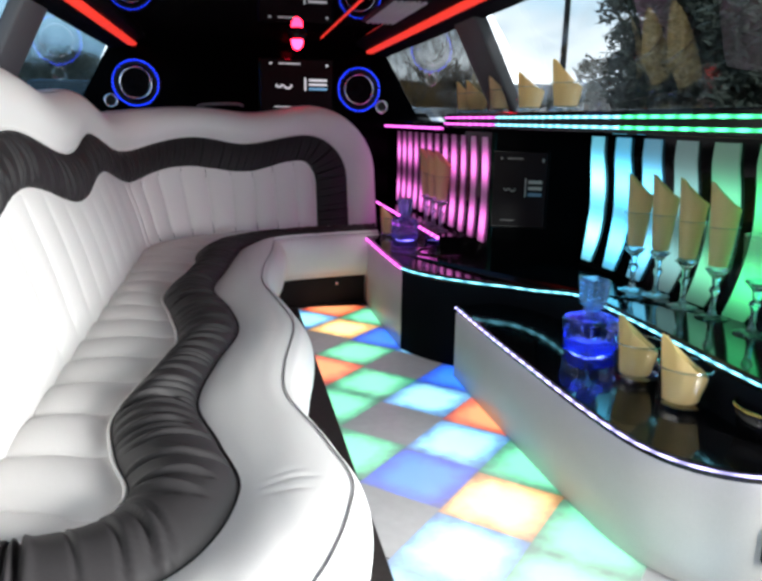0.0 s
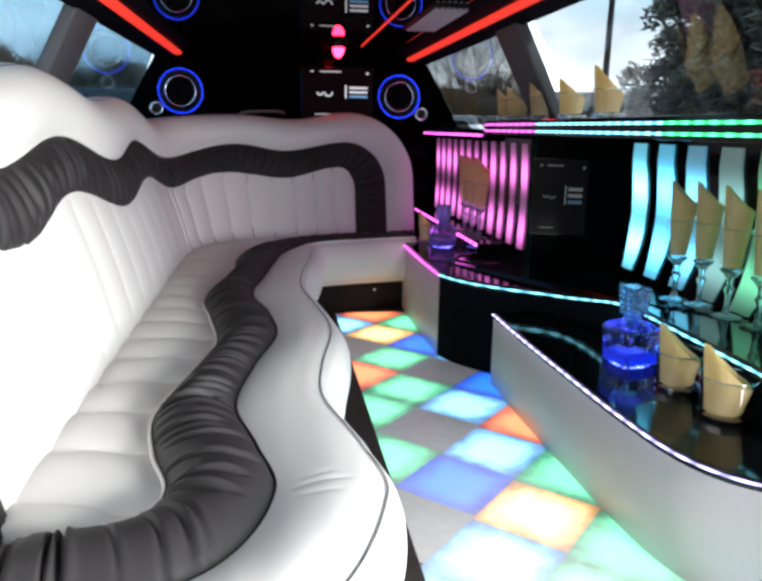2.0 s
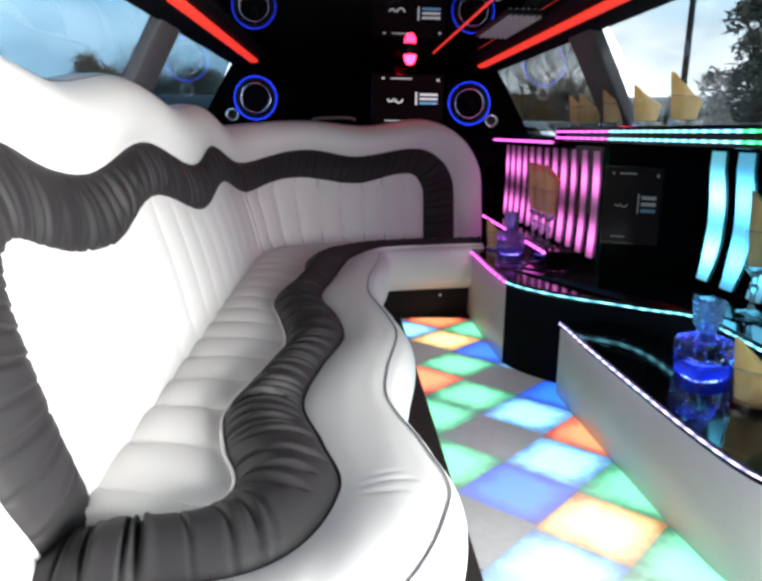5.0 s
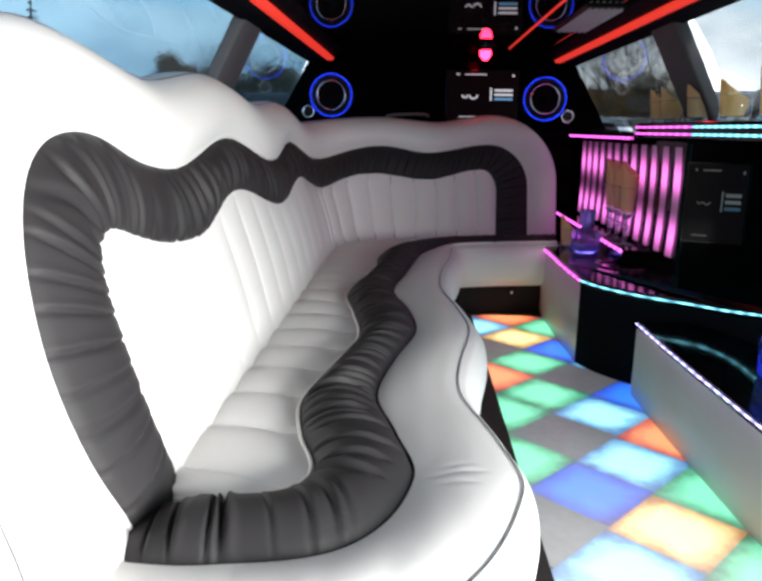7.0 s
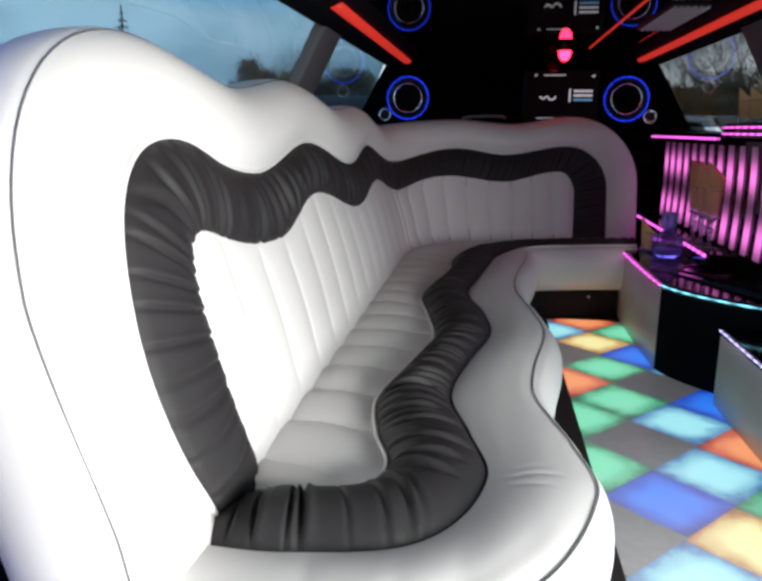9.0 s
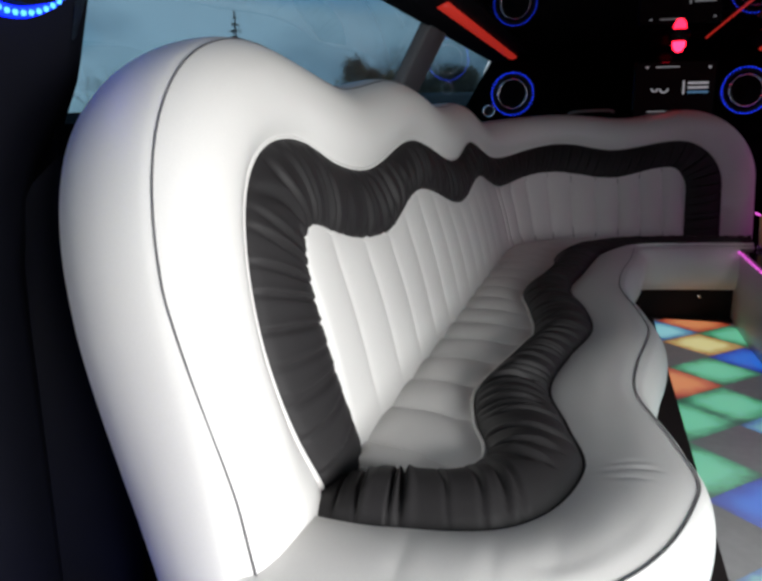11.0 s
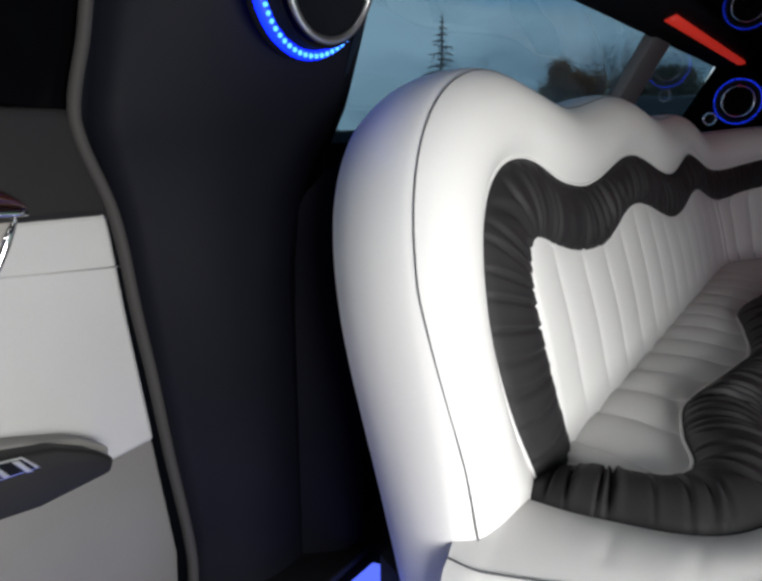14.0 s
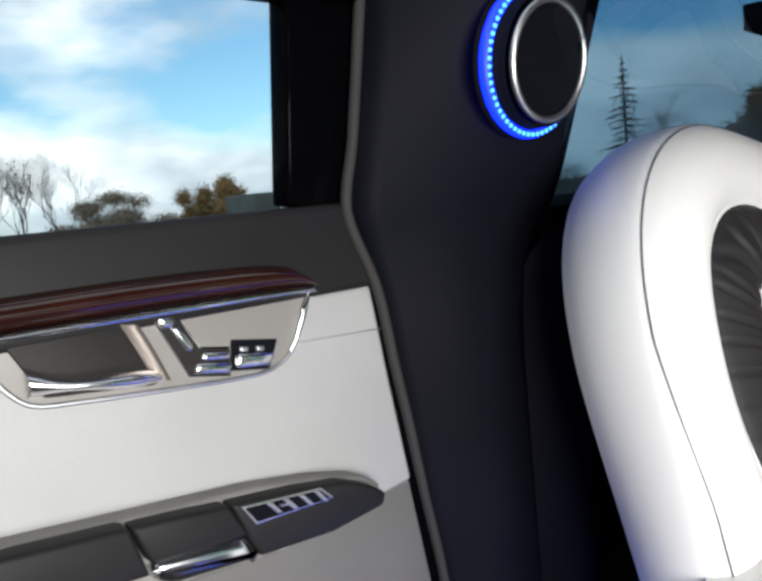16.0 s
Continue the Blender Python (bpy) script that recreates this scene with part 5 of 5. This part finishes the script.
# only a sliver shows; the rest is added to throw blue light on the pillar
sill = part("sill_light", prism([(-.745, .10), (-.40, .10), (-.44, .46), (-.52, .62), (-.52, .80), (-.725, .765)], -.009, .006, .003), glow("sill_light", (0.10, 0.16, 0.95), 3.0), kind="structure", label="blue-lit acrylic floor panel beside the door, extended out of view", category="floor", smooth=False)

# ---- outside ----
GROUND = -.52
part("ground", ([(-400, -400, GROUND), (400, -400, GROUND), (400, 400, GROUND), (-400, 400, GROUND)], [(0, 1, 2, 3)]), ASPHALT, kind="structure", label="grey asphalt of a car park", category="ground", smooth=False)


def branches(base, height, seed, spread=.5, depth=5, r0=.12, lean=.0):
    """A bare tree: a trunk that forks again and again."""
    rnd = random.Random(seed)
    limbs = []

    def grow(p, d, length, r, level):
        q = p + d * length
        midp = p + d * length * .5 + Vector((rnd.uniform(-1, 1), rnd.uniform(-1, 1), 0)) * length * .06
        limbs.append(tube([tuple(p), tuple(midp), tuple(q)], [r, r * .85, r * .7], 5 if level < 2 else 3))
        if level == depth:
            return
        for _ in range(3 if level else 4):
            nd = (d + Vector((rnd.uniform(-1, 1), rnd.uniform(-1, 1), rnd.uniform(-.1, .55))) * spread * 1.3).normalized()
            grow(p + d * length * rnd.uniform(.55, 1.0), nd, length * rnd.uniform(.62, .8), r * .55, level + 1)

    grow(Vector(base), Vector((lean, 0, 1)), height * .28, r0, 0)
    return join(*limbs)


def bare_tree(at, height, seed, label, spread=.5, depth=6):
    t = thing("bare_tree", label, "tree", at=at, group="bare trees")
    part("trunk", tube([at, (at[0], at[1], at[2] + height * .2)], [height * .018, height * .014], 7), BARK, t)
    part("crown", branches(at, height, seed, spread, depth, height * .008), BARK, t, "bare twigs")
    return t


def leaf_cloud(n, place, size, seed, wide=.45):
    rnd = random.Random(seed)
    verts, faces = [], []
    for _ in range(n):
        c = Vector(place(rnd))
        a = Vector((rnd.gauss(0, 1), rnd.gauss(0, 1), rnd.gauss(0, .6))).normalized() * size * rnd.uniform(.6, 1.4)
        b = a.cross(Vector((rnd.gauss(0, 1), rnd.gauss(0, 1), rnd.gauss(0, 1)))).normalized() * size * wide
        k = len(verts)
        verts += [tuple(c - a), tuple(c + b), tuple(c + a), tuple(c - b)]
        faces.append((k, k + 1, k + 2, k + 3))
    return verts, faces


def spruce(at, height, width, seed, label, whorls=26, mat=None, per=60, size=.16):
    t = thing("spruce_tree", label, "tree", at=at, group="spruces")
    rnd = random.Random(seed)
    part("trunk", tube([at, (at[0], at[1], at[2] + height)], [height * .02, .02], 8), BARK, t)
    shapes, limbs = [], []
    for i in range(whorls):
        f = i / whorls
        z, reach = at[2] + height * (.02 + .97 * f), width * (1 - f) ** .8
        for _ in range(7):
            a, rr = rnd.uniform(0, 6.28), reach * rnd.uniform(.65, 1.1)
            d = Vector((math.cos(a), math.sin(a), -.18))
            limbs.append(tube([(at[0], at[1], z), tuple(Vector((at[0], at[1], z)) + d * rr)], [.035, .01], 4))

            def place(r, d=d, rr=rr, z=z):
                s = r.uniform(.15, 1.0)
                w = .16 * rr * (1.1 - s)
                return Vector((at[0], at[1], z)) + d * rr * s + Vector((r.gauss(0, w), r.gauss(0, w), r.gauss(-.12, .13)))
            shapes.append(leaf_cloud(int(per * (1.2 - f)), place, size, rnd.random(), .22))
    tagged(part("limbs", join(*limbs), BARK, t), kind="stuff")
    part("crown", join(*shapes), mat or NEEDLES, t, "dark green needles", smooth=False)
    return t


def leafy_tree(at, height, width, seed, mat, label, n=9000):
    t = thing("leafy_tree", label, "tree", at=at, group="leafy trees")
    rnd = random.Random(seed)
    part("limbs", branches(at, height * .9, seed, .55, 3, height * .02), BARK, t)
    clumps = [(rnd.gauss(0, .28), rnd.gauss(0, .28), rnd.uniform(.35, 1.0)) for _ in range(34)]

    def place(r):
        c = r.choice(clumps)
        return (at[0] + width * c[0] + r.gauss(0, width * .075), at[1] + width * c[1] + r.gauss(0, width * .075), at[2] + height * c[2] * (1 - .25 * math.hypot(c[0], c[1])) + r.gauss(0, height * .05))
    part("crown", leaf_cloud(n * 5, place, height * .014, seed), mat, t, "autumn leaves", smooth=False)
    return t


spruce((10.2, 13.2, GROUND), 11.0, 4.4, 3, "large dark spruce beyond the car park", 46, per=460, size=.15)
spruce((13.6, 11.6, GROUND), 12.0, 4.2, 4, "tall dark spruce beside another", 38, per=220, size=.13)
bare_tree((8.2, 26.7, GROUND), 7.6, 11, "bare grey tree behind the parked cars", .5, 7)
bare_tree((6.3, 25.1, GROUND), 7.2, 12, "bare grey tree behind the parked cars", .5, 7)
bare_tree((10.4, 30.0, GROUND), 7.0, 13, "bare grey tree behind the parked cars")
bare_tree((-5.0, 24.4, GROUND), 5.2, 14, "bare round tree in front of the car", .6, 7)
bare_tree((-6.4, 25.6, GROUND), 5.0, 15, "bare round tree in front of the car")
LARCH = material("larch_twigs", (0.36, 0.31, 0.25), 0.9, vary=0.4, grain=6, bump=0)
spruce((-14.1, 26.3, GROUND), 5.9, 1.7, 21, "thin sparse larch far off", 24, LARCH, 12, .09)
bare_tree((-13.0, 26.8, GROUND), 5.0, 22, "small bare tree far off", .5, 7)
bare_tree((-18.4, 23.4, GROUND), 5.0, 23, "small bushy bare tree far off")
bare_tree((-7.7, 28.8, GROUND), 6.8, 24, "small bare tree far off")
leafy_tree((-6.9, 20.6, GROUND), 3.2, 2.0, 25, DRY_LEAVES, "round tree with brown autumn leaves")
for k, (x, y, h) in enumerate(((-19.2, 5.0, 4.6), (-18.9, 5.9, 4.2), (-19.4, 4.2, 4.8), (-19.6, 3.2, 4.4))):
    bare_tree((x, y, GROUND), h, 26 + 9 * k, "bare pale tree in a row beyond the door window", .5, 7)
leafy_tree((9.9, 33.0, GROUND), 4.2, 4.4, 41, OLIVE_LEAVES, "brown thinning tree behind the parked cars", 3200)
leafy_tree((7.4, 31.0, GROUND), 3.2, 3.6, 42, DRY_LEAVES, "brown thinning tree behind the parked cars", 2600)
leafy_tree((-5.3, 27.0, GROUND), 3.4, 3.6, 43, OLIVE_LEAVES, "brown thinning bush ahead of the limousine")
leafy_tree((-23.2, 8.8, GROUND), 2.4, 3.2, 28, OLIVE_LEAVES, "low olive bush far off")
leafy_tree((-17.0, 9.3, GROUND), 2.3, 1.5, 29, DRY_LEAVES, "round bush with brown autumn leaves")
pole = thing("lamp_post", "tall thin dark lamp post in the car park", "lamp post", at=(5.97, 12.6, GROUND))
part("mast", tube([(5.97, 12.6, GROUND), (6.0, 12.6, 3.5), (6.05, 12.6, 8.0)], [.07, .055, .045], 8), BLACK_MATT, pole)
part("base_plate", lathe([(0, 0), (.16, 0), (.16, .05), (.09, .07), (0, .07)], 16, (5.97, 12.6, GROUND)), BLACK_MATT, pole)

CAR_SILVER = material("silver_car_paint", (0.42, 0.43, 0.44), 0.25, metal=0.5, vary=0.05, bump=0, coat=0.6)
CAR_DARK = material("dark_car_paint", (0.03, 0.032, 0.036), 0.2, vary=0.1, bump=0, coat=0.8)
CAR_GLASS = material("car_window_glass", (0.02, 0.025, 0.028), 0.05, vary=0.1, bump=0)
TYRE = material("tyre_rubber", (0.02, 0.02, 0.02), 0.85, vary=0.3)
HEADLAMP = material("headlamp_glass", (0.6, 0.62, 0.64), 0.1, vary=0.05, bump=0)


def parked_car(at, turn, paint, label, tall=1.0, hatch=0.0):
    """A plain parked car: body, glasshouse, wheels, lamps."""
    c = thing("parked_car", label, "car", at=(0, 0, 0), group="parked cars")
    side = [(-2.4, .35), (-2.45, .75), (-2.2, 1.0), (-1.2, 1.08), (1.6, 1.05), (2.35, .95), (2.45, .60), (2.4, .35)]
    part("body", prism(side, -1.02, 1.02, .09, axes="xzy", steps=3), paint, c)
    roof = [(-1.65, 1.06), (-.55, 1.60 * tall), (.95 + hatch, 1.66 * tall), (2.05 + .15 * hatch, 1.05)]
    part("cabin", prism(roof, -.86, .86, .09, axes="xzy", steps=3), paint, c)
    for s in (-1, 1):
        glass = [(-1.35, 1.10), (-.50, 1.52 * tall), (.88 + hatch, 1.56 * tall), (1.75 + .15 * hatch, 1.10)]
        part("side_window", prism(glass, .84 * s, .868 * s, .0, axes="xzy"), CAR_GLASS, c, smooth=False)
        part("headlamp", block((-2.36, .72 * s, .80), (.16, .42, .16), .04), HEADLAMP, c)
        for x in (-1.5, 1.5):
            part("wheel", moved(lathe([(0, -.12), (.36, -.12), (.40, -.05), (.40, .05), (.36, .12), (0, .12)], 20), pose(x, .92 * s, .40, 90, 0, 0)), TYRE, c)
    part("windscreen",
         ([(-1.64, -.74, 1.11), (-1.64, .74, 1.11), (-.64, .68, 1.60 * tall), (-.64, -.68, 1.60 * tall), (-1.58, -.74, 1.08), (-1.58, .74, 1.08), (-.58, .68, 1.555 * tall), (-.58, -.68, 1.555 * tall)],
          [(0, 1, 2, 3), (7, 6, 5, 4), (0, 3, 7, 4), (1, 5, 6, 2), (0, 4, 5, 1), (3, 2, 6, 7)]), CAR_GLASS, c, smooth=False)
    c.matrix_world = pose(at[0] * U, at[1] * U, at[2] * U, 0, 0, turn)
    return c


parked_car((4.2, 13.4, GROUND), 100, CAR_SILVER, "silver parked car in the car park")
parked_car((7.6, 16.5, GROUND), 95, CAR_DARK, "dark parked car in the car park")
parked_car((-1.58, 11.06, GROUND), -88, CAR_DARK, "dark upright estate car parked ahead of the limousine", 1.08, .95)
trailer = thing("box_trailer", "dark grey box trailer in the car park", "trailer", at=(-11.8, 7.1, GROUND))
TRAILER = material("dark_green_grey_steel", (0.07, 0.085, 0.08), 0.7, vary=0.3, grain=4)
part("box", block((-11.8, 7.1, GROUND + 1.05), (1.0, .62, 1.35), .05), TRAILER, trailer)
part("wheel", moved(lathe([(0, -.1), (.3, -.1), (.34, 0), (.3, .1), (0, .1)], 18), pose(-11.3, 6.65, GROUND + .33, 90, 0, 0)), TYRE, trailer)
part("wheel", moved(lathe([(0, -.1), (.3, -.1), (.34, 0), (.3, .1), (0, .1)], 18), pose(-12.1, 6.65, GROUND + .33, 90, 0, 0)), TYRE, trailer)
BRICK_FAR = material("brown_brick_far", (0.20, 0.12, 0.08), 0.9, vary=0.3, grain=3, bump=0.2)
ROOF_FAR = material("grey_roof_far", (0.12, 0.12, 0.125), 0.8, vary=0.2, grain=3)
hall = thing("brick_building", "long low brown brick building far behind the trees", "building", at=(14, 42, GROUND))
part("wall", block((14, 42, GROUND + 1.25), (16, 6, 2.5), .02), BRICK_FAR, hall, smooth=False)
part("roof", prism([(38.6, 1.97), (45.4, 1.97), (42, 3.2)], 5.8, 22.2, axes="yzx"), ROOF_FAR, hall, smooth=False)
for k in range(6):
    part("window", block((7.6 + 2.6 * k, 38.96, GROUND + 1.4), (1.3, .12, 1.0), .02), CAR_GLASS, hall, smooth=False)


def hedge_height(u):
    return .75 + .35 * math.sin(u * .61) + .28 * math.sin(u * 1.47 + 1) + .16 * math.sin(u * 3.9) + .10 * math.sin(u * 8.3)


def hedge_place(r):
    x = r.uniform(-60, 60)
    return (x, 46 + r.gauss(0, .8), GROUND + r.random() ** .7 * 1.7 * max(.25, hedge_height(x)))


def hedge_left(r):
    y = r.uniform(-30, 46)
    return (-46 + r.gauss(0, .8), y, GROUND + r.random() ** .7 * 1.25 * max(.25, hedge_height(y + 3)))


tagged(part("far_woods", leaf_cloud(70000, hedge_place, .085, 5), OLIVE_LEAVES, smooth=False), "far row of brown bushes", "bushes", kind="stuff")
tagged(part("far_woods", leaf_cloud(70000, hedge_left, .08, 6), OLIVE_LEAVES, smooth=False), "far row of brown bushes", "bushes", kind="stuff")
